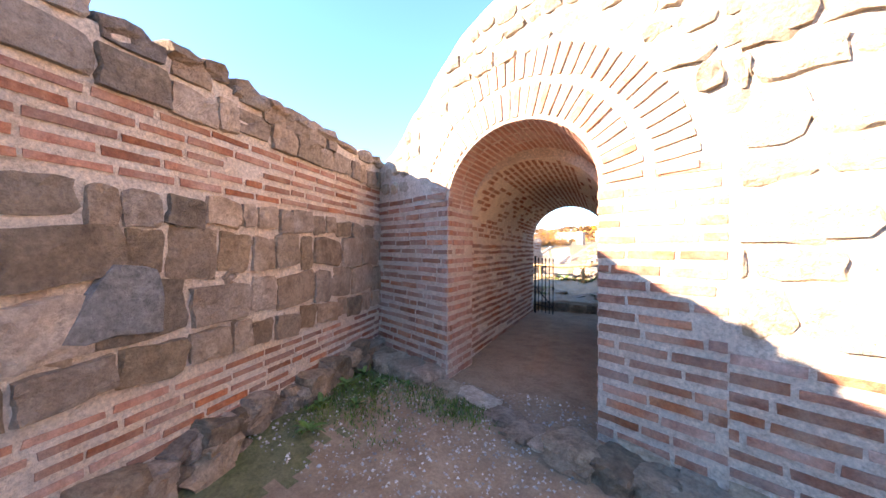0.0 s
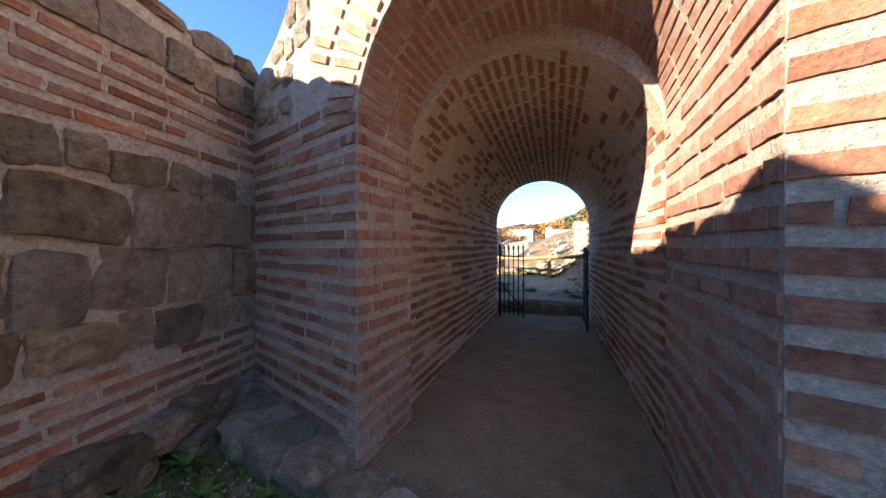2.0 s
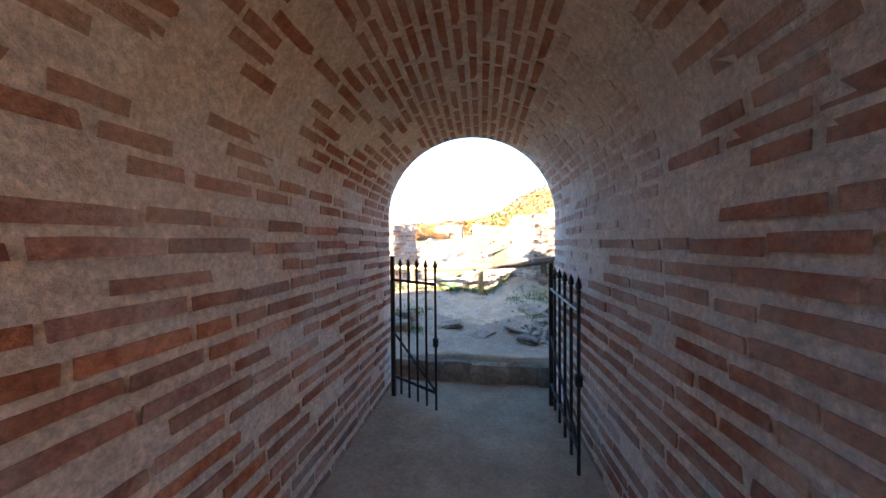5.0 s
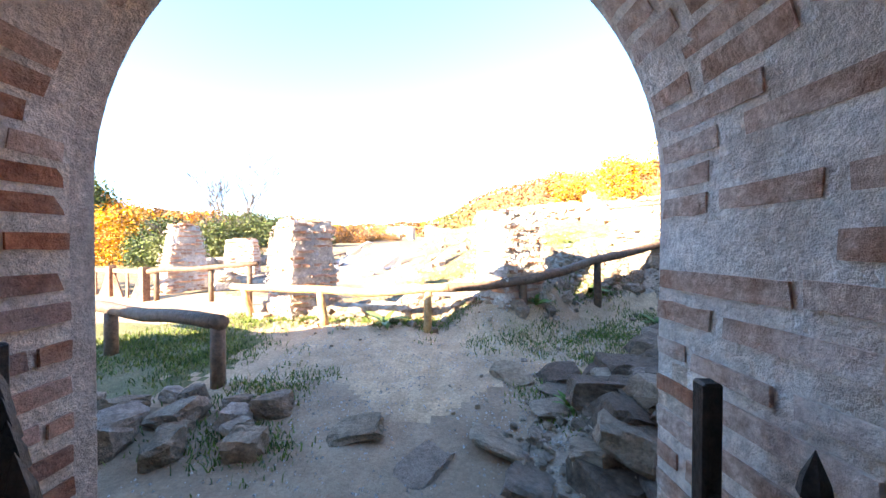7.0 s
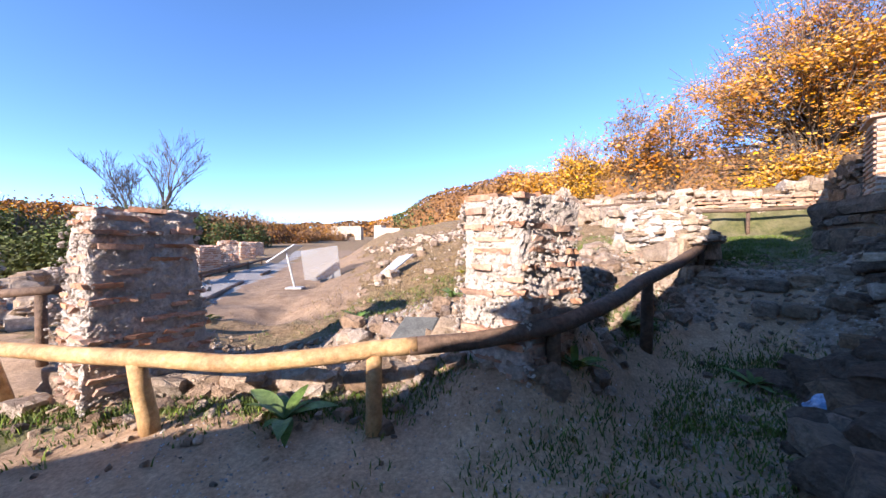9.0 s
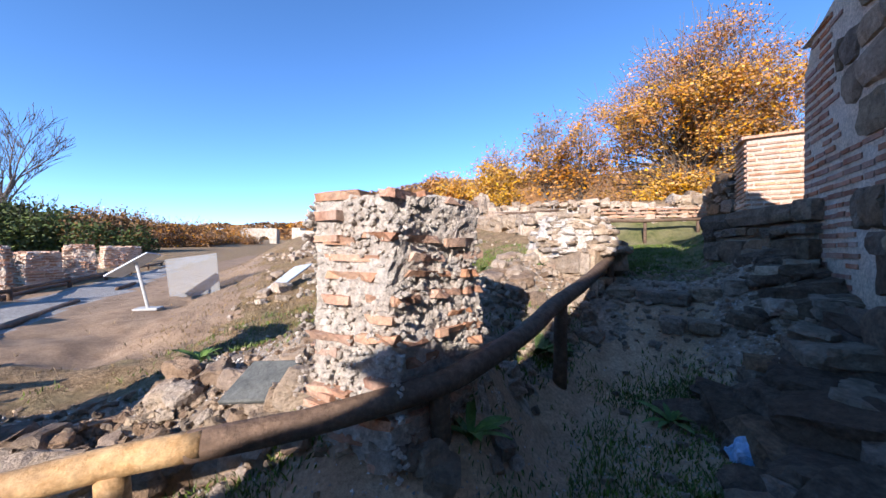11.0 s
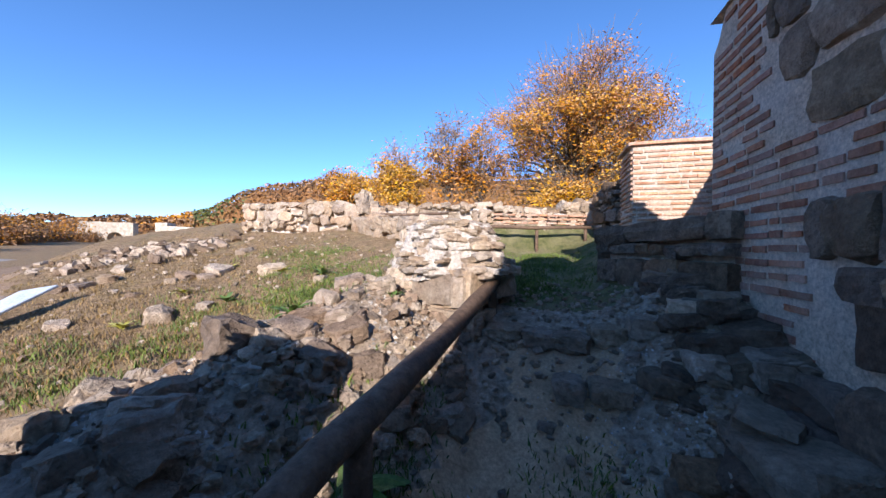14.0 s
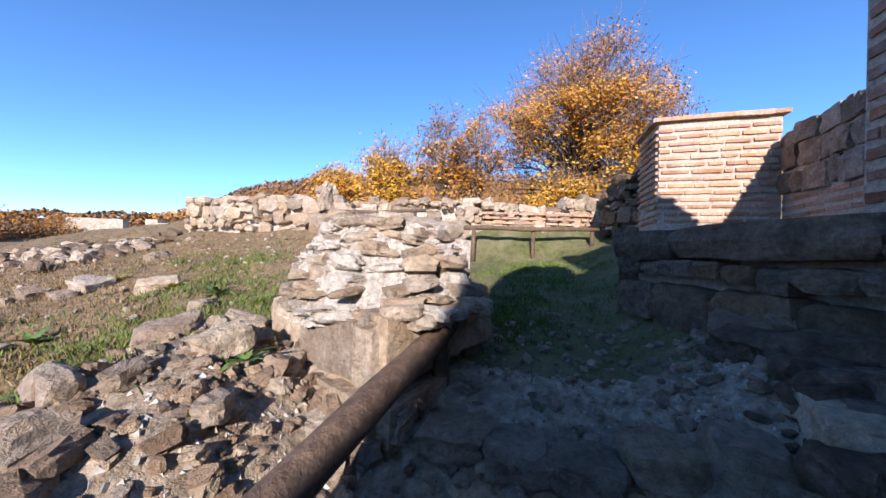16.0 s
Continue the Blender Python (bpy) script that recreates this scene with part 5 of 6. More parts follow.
def plank_gate(label, p, q, z, h):
    """Two braced panels between square posts."""
    g = thing("wooden_gate", label, "gate")
    a, b = Vector((*p, 0)), Vector((*q, 0))
    d = (b - a).normalized()

    def plank(name, s, e, w, t, par):
        s, e = Vector(s), Vector(e)
        x = (e - s).normalized()
        y = Vector((-d.y, d.x, 0))
        zz = x.cross(y)
        bm = bmesh.new()
        bmesh.ops.create_cube(bm, size=1.0)
        bmesh.ops.bevel(bm, geom=bm.edges[:], offset=0.03, segments=1, affect="EDGES")
        c, ln = (s + e) / 2, (e - s).length
        bmesh.ops.transform(bm, verts=bm.verts[:], matrix=Matrix(((x.x * ln, y.x * t, zz.x * w, c.x), (x.y * ln, y.y * t, zz.y * w, c.y), (x.z * ln, y.z * t, zz.z * w, c.z), (0, 0, 0, 1))))
        return part(name, bm, M_WOOD_RED, par)

    n = 3
    for k in range(n + 1):
        c = a.lerp(b, k / n)
        plank("post", c + UP * (z - 0.2), c + UP * (z + h + 0.1), 0.14, 0.14, g)
    for k in range(n):
        s, e = a.lerp(b, k / n) + d * 0.1, a.lerp(b, (k + 1) / n) - d * 0.1
        top = plank("panel_rail", s + UP * (z + h), e + UP * (z + h), 0.09, 0.05, g)
        plank("panel_rail", s + UP * (z + 0.12), e + UP * (z + 0.12), 0.09, 0.05, g)
        m = (s + e) / 2
        for j in range(4):
            t = (j + 0.5) / 4.5
            plank("slat", s.lerp(m, t) + UP * (z + 0.14), s.lerp(m, t * 0.15) + UP * (z + 0.14 + (h - 0.2) * (1 - t * 0.2)), 0.07, 0.03, g)
            plank("slat", e.lerp(m, t) + UP * (z + 0.14), e.lerp(m, t * 0.15) + UP * (z + 0.14 + (h - 0.2) * (1 - t * 0.2)), 0.07, 0.03, g)
        plank("slat", m + UP * (z + 0.14), m + UP * (z + h - 0.04), 0.07, 0.03, g)
    return g


for _k, (_a, _b) in enumerate((((-4.2, 13.6), (-5.2, 17.6)), ((-5.6, 19.9), (-6.0, 21.7)), ((-5.75, 13.4), (-9.3, 27.5)))):
    _d = (Vector(_b) - Vector(_a)).normalized()
    _n = Vector((-_d.y, _d.x)) * 0.05
    _c = [(p.x, p.y, height(p.x, p.y) - 0.02) for p in (Vector(_a) - _n, Vector(_b) - _n, Vector(_b) + _n, Vector(_a) + _n)]
    tagged(part("edging_board", slab(_c, 0.1), M_WOOD_DARK), "weathered timber edging beside the gravel path", "edging", "path edgings")
plank_gate("brown wooden gate with braced slat panels", (-9.9, 12.25), (-6.7, 11.33), 0.42, 0.85)

# ---- the row of small piers beside the far path, further ruins ----
for _k, (_x, _y, _h) in enumerate(((-7.55, 15.9, 1.15), (-8.1, 19.4, 1.2), (-9.6, 25.6, 1.25), (-10.9, 30.5, 1.2), (-12.0, 34.5, 1.2), (-8.9, 22.4, 1.0))):
    brick_pier("small weathered brick pier beside the far path", _x, _y, 0.5, 0.85 + _h, 1.05, 0.85, 15 + 9 * _k, 0.22, 30 + _k, "row of small piers")
ruin_wall("wall_ruin_6", "low pale wall with broken stones behind the piers", [(-5.4, 12.5, 0.4, 1.0), (-8.9, 15.6, 0.4, 1.15), (-10.9, 24.0, 0.4, 1.05), (-13.4, 34.0, 0.4, 1.0)], 0.5, STONES_PALE, 131)


def far_house():
    h = thing("ruined_gatehouse", "distant pale stone gatehouse ruin with dark arches", "ruin")
    fc = Face((-21.2, 96), (-12.2, 95.2))
    def arch(c, r, base):
        return lambda u: base + 1.3 + math.sqrt(max(0, r * r - (u - c) ** 2))
    cols = [(0, 0.5, 4.6), (1.4, 0.5, 4.6), (1.4, 0.5, 6.5), (1.9, 0.5, 6.5)]
    cols += [(2.5 - 0.6 * math.cos(t), 1.7 + 0.6 * math.sin(t), 6.5) for t in np.linspace(0, math.pi, 9)]
    cols += [(3.1, 0.5, 6.55), (5.3, 0.5, 6.5)]
    cols += [(6.4 - 1.1 * math.cos(t), 3.6 + 1.1 * math.sin(t), 6.5) for t in np.linspace(0, math.pi, 11)]
    cols += [(7.5, 0.5, 6.6), (9.0, 0.5, 6.5)]
    w = wall_solid("wall", fc, cols, 3.0, M_STONE_FAR, "", kind="part", category="")
    del w["kind"]
    w.parent = h
    fc2 = Face((-8.6, 92), (-2.2, 89))
    w2 = wall_solid("wall", fc2, [(0, 2, 6.6), (2.0, 2, 6.6), (2.0, 2, 6.0), (fc2.length, 2, 5.8)], 2.5, M_STONE_FAR, "", kind="part", category="")
    del w2["kind"]
    w2.parent = h


M_STONE_FAR = material("far_pale_masonry", (0.42, 0.36, 0.28), (0.55, 0.48, 0.39), 1.2, 0.95, 0.8, 4, c=(0.36, 0.29, 0.22), blotch=0.5, depth=0.1)
far_house()

# ---- information boards, sheet, litter ----
M_METAL = material("grey_painted_metal", (0.42, 0.42, 0.40), (0.50, 0.50, 0.47), 10, 0.5, 0.1, 60)
M_PANEL = material("pale_blue_board", (0.40, 0.46, 0.52), (0.50, 0.55, 0.60), 6, 0.35, 0.1, 60)
M_SLATE = material("dark_slate", (0.085, 0.09, 0.085), (0.13, 0.135, 0.125), 8, 0.6, 0.3, 60)
M_BAG = material("blue_plastic", (0.16, 0.36, 0.62), (0.42, 0.58, 0.74), 10, 0.35, 0.2, 40)


def clear_plastic():
    m = bpy.data.materials.new("scuffed_clear_plastic")
    m.use_nodes = True
    b = m.node_tree.nodes["Principled BSDF"]
    b.inputs["Base Color"].default_value = (0.3, 0.3, 0.29, 1)
    b.inputs["Roughness"].default_value, b.inputs["Alpha"].default_value = 0.7, 0.4
    b.inputs["Specular IOR Level"].default_value = 0.15
    return m


M_CLEAR = clear_plastic()


sign = thing("sign_stand", "slim grey metal stand with a tilted board", "sign")
_g = height(-3.1, 15.8)
part("pole", tube([(-3.1, 15.8, _g), (-3.32, 15.85, 1.75)], 0.028, 0.028, 8, 1, 0), M_METAL, sign)
part("foot", slab([(-3.3, 15.65, _g - 0.01), (-2.9, 15.65, _g - 0.01), (-2.9, 15.95, _g - 0.01), (-3.3, 15.95, _g - 0.01)], 0.05), M_METAL, sign)
part("board", slab([(-3.75, 15.7, 1.5), (-3.1, 15.75, 1.95), (-3.0, 16.1, 1.9), (-3.65, 16.1, 1.45)], 0.03), M_PANEL, sign)
sheet = tagged(part("plastic_sheet", slab([(-3.2, 17.0, height(-3.2, 17.0) - 0.05), (-2.15, 16.8, height(-2.15, 16.8) - 0.05), (-2.3, 17.05, height(-2.15, 16.8) + 0.85), (-3.4, 17.25, height(-3.2, 17.0) + 0.85)], 0.02), M_CLEAR), "leaning scuffed clear plastic sheet on the slope", "sheet")
board = tagged(part("info_board", slab([(-1.1, 15.4, height(-1.1, 15.4) + 0.02), (-0.75, 15.35, height(-.75, 15.35) + 0.02), (-0.1, 16.1, height(-0.1, 16.1) + 0.3), (-0.5, 16.2, height(-.5, 16.2) + 0.3)], 0.04), M_PANEL), "pale blue board lying tilted on the slope", "board")
slate = tagged(part("slate_slab", slab([(-0.47, 10.6, 0.9), (-0.05, 10.47, 0.92), (0.1, 10.72, 1.12), (-0.28, 10.88, 1.1)], 0.05), M_SLATE), "smooth dark slate slab leaning on rubble", "stone")
_bm = bmesh.new()
bmesh.ops.create_icosphere(_bm, subdivisions=3, radius=0.13)
for _v in _bm.verts:
    _p = _v.co.copy()
    _v.co = Vector((_p.x * 1.15, _p.y * 0.8, max(-0.06, _p.z * 0.75))) + noise.noise_vector(_p * 14) * 0.045
part_bag = tagged(part("plastic_bag", _bm, M_BAG), "crumpled blue and white plastic bag on the ground", "bag")
part_bag.location = (3.1, 9.3, height(3.1, 9.3) + 0.06)


# ---- grass and plants ----
def blades(name, label, spots, mat, high, seed, wide=0.006, per=7, spread=0.05):
    rng, v, f = random.Random(seed), [], []
    for x, y in spots:
        for _ in range(per):
            px, py = x + rng.gauss(0, spread), y + rng.gauss(0, spread)
            z, h, a = height(px, py) - 0.005, rng.uniform(*high), rng.uniform(0, 6.3)
            lx, ly, b = rng.gauss(0, 0.45) * h, rng.gauss(0, 0.45) * h, len(v)
            dx, dy = wide * math.cos(a), wide * math.sin(a)
            v += [(px - dx, py - dy, z), (px + dx, py + dy, z), (px + lx * 0.4 + dx * 0.7, py + ly * 0.4 + dy * 0.7, z + h * 0.6), (px + lx * 0.4 - dx * 0.7, py + ly * 0.4 - dy * 0.7, z + h * 0.6), (px + lx, py + ly, z + h)]
            f += [(b, b + 1, b + 2, b + 3), (b + 3, b + 2, b + 4)]
    tagged(new(name, mesh_of(name, v, f, mat)), label, "grass", kind="stuff")


M_GRASS = material("green_grass", (0.075, 0.12, 0.025), (0.16, 0.20, 0.05), 4, 0.8, 0, island=0.4)
M_GRASS_DRY = material("dry_grass", (0.17, 0.115, 0.05), (0.30, 0.21, 0.105), 4, 0.85, 0, island=0.4)


def patches(n, centres, seed):
    rng = random.Random(seed)
    out = []
    for _ in range(n):
        x, y, sx, sy = rng.choice(centres)
        out.append((x + rng.gauss(0, sx), y + rng.gauss(0, sy)))
    return out


_green = patches(170, [(-1.85, -0.9, 0.3, 0.4), (-1.5, -0.5, 0.3, 0.25), (-1.6, -1.5, 0.35, 0.3), (-0.6, -0.75, 0.25, 0.12)], 1)
_green += [(x, rail_line(x) - 0.42 + dy) for x, dy in patches(420, [(-3.3, 0, 0.4, 0.1), (-2.4, 0, 0.4, 0.1), (-0.2, 0, 0.5, 0.12), (1.6, 0.1, 0.6, 0.14), (2.6, 0.1, 0.4, 0.15), (-1.2, 0, 0.4, 0.1)], 2)]
_green += patches(330, [(2.4, 9.2, 0.25, 0.25), (3.2, 9.75, 0.25, 0.2), (1.7, 8.4, 0.25, 0.25), (1.0, 7.5, 0.25, 0.2), (-1.9, 7.6, 0.25, 0.3), (-1.7, 6.9, 0.2, 0.2), (3.7, 10.1, 0.2, 0.2), (0.9, 8.9, 0.4, 0.2)], 3)
_green += patches(420, [(6.6, 13.2, 0.7, 0.6), (7.6, 13.9, 0.7, 0.6), (5.7, 12.7, 0.3, 0.3), (8.6, 14.7, 0.6, 0.5)], 4)
_green += patches(700, [(3.0, 14.8, 0.6, 0.8), (2.3, 12.6, 0.5, 0.3), (3.6, 14.2, 0.4, 0.5), (1.8, 13.9, 0.8, 0.6), (0.6, 13.2, 0.7, 0.5), (-0.8, 12.6, 0.5, 0.5), (3.3, 16.2, 0.5, 0.7), (2.9, 13.6, 0.3, 0.3)], 5)
_green += patches(150, [(1.5, 9.3, 0.4, 0.15), (2.2, 9.75, 0.4, 0.2), (3.0, 10.3, 0.3, 0.2), (2.3, 8.6, 0.3, 0.2), (2.9, 9.1, 0.3, 0.2), (1.3, 7.9, 0.3, 0.2)], 13)
_green += patches(240, [(-3.6, 9.2, 0.6, 0.25), (-4.4, 8.7, 0.6, 0.3), (-3.3, 8.4, 0.4, 0.3)], 6)
blades("grass", "green grass tufts beside paths and walls", _green, M_GRASS, (0.02, 0.075), 7, 0.006, 24, 0.09)
_dry = patches(3400, [(1.5, 15.5, 1.6, 1.8), (0.2, 14.5, 1.2, 1.2), (2.6, 17.5, 1.2, 1.6), (-0.5, 18.5, 1.4, 2.4), (1.5, 13.4, 1.3, 0.5), (2.0, 21.0, 1.6, 2.2), (-1.0, 24.0, 3.0, 4.0)], 8)
blades("dry_grass", "dry straw-coloured grass on the slope", _dry, M_GRASS_DRY, (0.02, 0.07), 9, 0.005, 10, 0.13)


def leaf_mesh(mat):
    v, f = [], []
    n = 6
    for i in range(n + 1):
        t = i / n
        w = 0.125 * math.sin(math.pi * min(1, t * 0.93 + 0.05)) ** 0.8
        z = 0.42 * t - 0.5 * t * t
        v += [(t, -w, z + 0.06 * w), (t, 0, z - 0.03), (t, w, z + 0.06 * w)]
    for i in range(n):
        a = i * 3
        f += [(a, a + 3, a + 4, a + 1), (a + 1, a + 4, a + 5, a + 2)]
    return mesh_of("leaf", v, f, mat, True)


M_LEAF = material("broad_green_leaf", (0.07, 0.13, 0.03), (0.14, 0.22, 0.06), 12, 0.6, 0.3, 60, rand=0.25)
M_LEAF_YELLOW = material("yellowing_leaf", (0.30, 0.30, 0.06), (0.44, 0.40, 0.10), 12, 0.6, 0.3, 60, rand=0.25)
LEAF, LEAF_YELLOW = leaf_mesh(M_LEAF), leaf_mesh(M_LEAF_YELLOW)


def rosette(label, x, y, size, n, me, seed):
    rng = random.Random(seed)
    p = thing("leafy_plant", label, "plant", "broad-leaved plants", at=(x, y, height(x, y) + 0.01))
    for k in range(n):
        s = size * rng.uniform(0.6, 1.1)
        piece("leaf", me, p, Matrix.LocRotScale((0, 0, 0.01), Euler((rng.uniform(-.2, .2), -rng.uniform(0.1, 0.7), k * 2.4 + rng.uniform(-.3, .3))), (s, s * rng.uniform(0.9, 1.3), s)))


for _k, (_x, _y, _s, _y2) in enumerate(((-1.2, 9.62, 0.42, 0), (1.1, 9.55, 0.3, 0), (2.35, 10.75, 0.36, 0), (2.35, 12.2, 0.22, 0), (0.85, 7.25, 0.2, 0), (1.55, 8.0, 0.24, 0), (0.35, 11.6, 0.24, 0), (-0.95, 11.75, 0.26, 0), (2.7, 15.4, 0.22, 1), (1.4, 15.0, 0.22, 1), (3.2, 14.6, 0.25, 0), (0.9, 14.2, 0.2, 1), (2.0, 16.6, 0.2, 1), (-3.6, 12.9, 0.3, 0), (3.0, 9.8, 0.26, 0), (3.35, 12.2, 0.16, 0), (1.9, 14.4, 0.2, 0), (-1.95, -1.0, 0.2, 0), (-1.7, -0.7, 0.17, 0), (-2.1, -0.55, 0.2, 0), (-1.5, -1.3, 0.15, 0), (-1.75, -1.6, 0.2, 0), (-1.45, -2.0, 0.18, 0), (-1.3, -0.55, 0.13, 0), (-2.3, -0.2, 0.16, 0))):
    rosette("broad-leaved green weed rosette" if not _y2 else "yellowing weed rosette on the dry slope", _x, _y, _s, 11, LEAF_YELLOW if _y2 else LEAF, _k)


# ---- trees ----
def branches(base, height_, spread, seed, levels=4, trunk=0.25, lean=(0, 0), first=0.25, kids=(5, 4, 4), up=0.55):
    """Limb segments of a tree as (start, end, r0, r1), and the ends of the last twigs."""
    rng = random.Random(seed)
    segs, tips = [], []

    def grow(p, d, length, r, level):
        n = 4
        pts = [p]
        for i in range(n):
            d = (d + Vector((rng.gauss(0, .09), rng.gauss(0, .09), rng.gauss(0.03, .05)))).normalized()
            q = pts[-1] + d * length / n
            segs.append((pts[-1], q, r * (1 - 0.6 * i / n), r * (1 - 0.6 * (i + 1) / n), level))
            pts.append(q)
        if level >= levels - 1:
            tips.extend(pts[1:])
            return
        for k in range(kids[min(level, len(kids) - 1)]):
            t = rng.uniform(first if level == 0 else 0.3, 1.0)
            i = min(n - 1, int(t * n))
            s = pts[i].lerp(pts[i + 1], t * n - i)
            side = Vector((rng.gauss(0, 1), rng.gauss(0, 1), 0)).normalized()
            dd = (d * up + side * spread * rng.uniform(0.7, 1.3) + UP * 0.25).normalized()
            grow(s, dd, length * rng.uniform(0.42, 0.62), r * (1 - 0.6 * t) * 0.6, level + 1)
        tips.append(pts[-1])

    grow(Vector(base), Vector((lean[0], lean[1], 1)).normalized(), height_ * 0.72, trunk, 0)
    return segs, tips


def limb_mesh(name, segs, mat, thin=0.0):
    v, f = [], []
    for a, b, r0, r1, level in segs:
        d = (b - a).normalized()
        x = d.orthogonal().normalized()
        y = d.cross(x)
        n = 6 if level < 2 else 3
        o = len(v)
        for p, r in ((a, max(r0, thin)), (b, max(r1, thin))):
            for k in range(n):
                an = 6.2832 * k / n
                v.append(p + (x * math.cos(an) + y * math.sin(an)) * r)
        f += [(o + k, o + (k + 1) % n, o + n + (k + 1) % n, o + n + k) for k in range(n)]
    return mesh_of(name, v, f, mat)


def leaf_cards(name, centres, n, jitter, size, mat, seed, flat=0.0):
    rng, v, f = random.Random(seed), [], []
    for _ in range(n):
        c = rng.choice(centres) + Vector((rng.gauss(0, jitter), rng.gauss(0, jitter), rng.gauss(0, jitter * 0.8)))
        a = Vector((rng.gauss(0, 1), rng.gauss(0, 1), rng.gauss(0, 1))).normalized()
        b = a.orthogonal().normalized()
        s = rng.uniform(*size)
        o = len(v)
        v += [c - a * s, c + b * s * 0.55, c + a * s, c - b * s * 0.55]
        f.append((o, o + 1, o + 2, o + 3))
    return mesh_of(name, v, f, mat)


M_BARK = material("grey_brown_bark", (0.10, 0.08, 0.065), (0.2, 0.165, 0.135), 9, 0.9, 0.6, 30)
M_AUTUMN = [material("orange_leaves", (0.46, 0.17, 0.02), (0.62, 0.30, 0.03), 0.6, 0.7, 0, island=0.35, c=(0.30, 0.12, 0.03), blotch=0.6),
            material("yellow_leaves", (0.54, 0.27, 0.025), (0.68, 0.39, 0.04), 0.7, 0.7, 0, island=0.3, c=(0.42, 0.20, 0.03), blotch=0.5),
            material("rust_leaves", (0.20, 0.10, 0.045), (0.30, 0.16, 0.07), 0.3, 0.8, 0, island=0.35, c=(0.27, 0.17, 0.06), blotch=0.5),
            material("dull_green_leaves", (0.055, 0.085, 0.025), (0.12, 0.15, 0.05), 0.5, 0.8, 0, island=0.4, c=(0.2, 0.17, 0.05), blotch=0.5)]


def clump_tree(x, y, z, h, rx, low, n, trunk, seed, lean=0.0):
    """Limbs that reach a cloud of leaf clumps with an uneven outline."""
    rng = random.Random(seed)
    mid, rz = Vector((x, y, z + h * (1 + low) / 2)), h * (1 - low) / 2
    clumps = []
    while len(clumps) < n:
        p = Vector((rng.uniform(-1, 1), rng.uniform(-1, 1), rng.uniform(-1, 1)))
        r = p.length
        if r > 1 or rng.random() > 0.35 + 0.65 * r:
            continue
        edge = 0.86 + 0.35 * noise.noise(p.normalized() * 2.1 + Vector((seed, 0, 0)))
        squeeze = 1.0 - 0.3 * max(0, p.z) ** 1.5
        if p.z < 0:
            squeeze = min(1.5, 0.92 / max(0.4, math.sqrt(1 - p.z * p.z)))
        clumps.append(mid + Vector((p.x * rx * squeeze * edge, p.y * rx * squeeze * edge, p.z * rz * edge)))
    segs, top = [], Vector((x + lean, y, z + h * 0.82))
    foot = Vector((x, y, z - 0.3))
    for i in range(8):
        segs.append((foot.lerp(top, i / 8), foot.lerp(top, (i + 1) / 8), trunk * (1 - i / 8.6), trunk * (1 - (i + 1) / 8.6), 0))
    for k, c in enumerate(clumps):
        t = max(0.08, min(0.92, (c.z - z) / h * rng.uniform(0.45, 0.8)))
        a = foot.lerp(top, t)
        b = a.lerp(c, 0.5) + Vector((rng.gauss(0, .1), rng.gauss(0, .1), rng.gauss(0.1, .1))) * rx * 0.4
        r = trunk * (1 - t) * (0.42 if k % 4 == 0 else 0.2)
        for q0, q1, s0, s1 in ((a, b, 1, 0.6), (b, c, 0.6, 0.25)):
            segs.append((q0, q1, r * s0, r * s1, 2))
        for _ in range(5):
            e = c + Vector((rng.gauss(0, 1), rng.gauss(0, 1), rng.gauss(0.5, 1))) * rx * 0.13
            segs.append((b.lerp(c, rng.uniform(0.3, 1)), e, r * 0.2, r * 0.08, 3))
    return segs, clumps


def tree(name, label, x, y, z, h, rx, seed, leaves, mats, size, trunk=0.25, low=0.2, n=120, jitter=0.5, thin=0.015):
    t = thing(name, label, "tree")
    segs, clumps = clump_tree(x, y, z, h, rx, low, n, trunk, seed)
    ob = new("trunk", limb_mesh("trunk", [q for q in segs if q[4] == 0], M_BARK))
    ob.parent = t
    ob = new("branchwork", limb_mesh("branchwork", [q for q in segs if q[4] > 0], M_BARK, thin))
    ob.parent = t
    for k, (m, share) in enumerate(mats):
        some = sorted(clumps, key=lambda p: p.z + 1.5 * noise.noise(p * 0.5))
        some = some[: int(len(some) * 0.7)] if k == 0 else some[int(len(some) * 0.15):]
        ob = new("crown", leaf_cards("crown", some, int(leaves * share), jitter, size, m, seed + k))
        ob.parent = t
    return t


def bare_tree(label, x, y, z, h, spread, seed, trunk):
    t = thing("bare_tree", label, "tree")
    segs, tips = branches((x, y, z - 0.3), h, spread, seed, 4, trunk, (0, 0), 0.15, (11, 8, 6), 0.8)
    ob = new("trunk", limb_mesh("trunk", [q for q in segs if q[4] == 0], M_BARK))
    ob.parent = t
    ob = new("branchwork", limb_mesh("branchwork", [q for q in segs if q[4] > 0], M_BARK, 0.02))
    ob.parent = t


A, Y, R, G = M_AUTUMN
tree("autumn_tree", "large beech with dense orange autumn leaves", 27.6, 27.3, 5.0, 14.9, 8.4, 3, 56000, ((Y, 0.3), (A, 0.7)), (0.07, 0.155), 0.36, 0.05, 330, 0.55)
tree("autumn_tree", "beech behind with thin rust-orange foliage", 36.5, 27.0, 5.5, 14.0, 6.5, 7, 9000, ((A, 0.5), (R, 0.5)), (0.07, 0.15), 0.3, 0.15, 160, 0.6)
tree("autumn_tree", "young tree with sparse rust leaves", 19.9, 31.0, 4.6, 8.7, 2.7, 11, 4200, ((R, 0.5), (A, 0.5)), (0.09, 0.18), 0.16, 0.1, 90, 0.4)
tree("autumn_tree", "low tree with bright yellow leaves", 12.9, 32.0, 4.4, 6.4, 2.3, 13, 8000, ((Y, 0.8), (A, 0.2)), (0.06, 0.14), 0.14, 0.05, 90, 0.4)
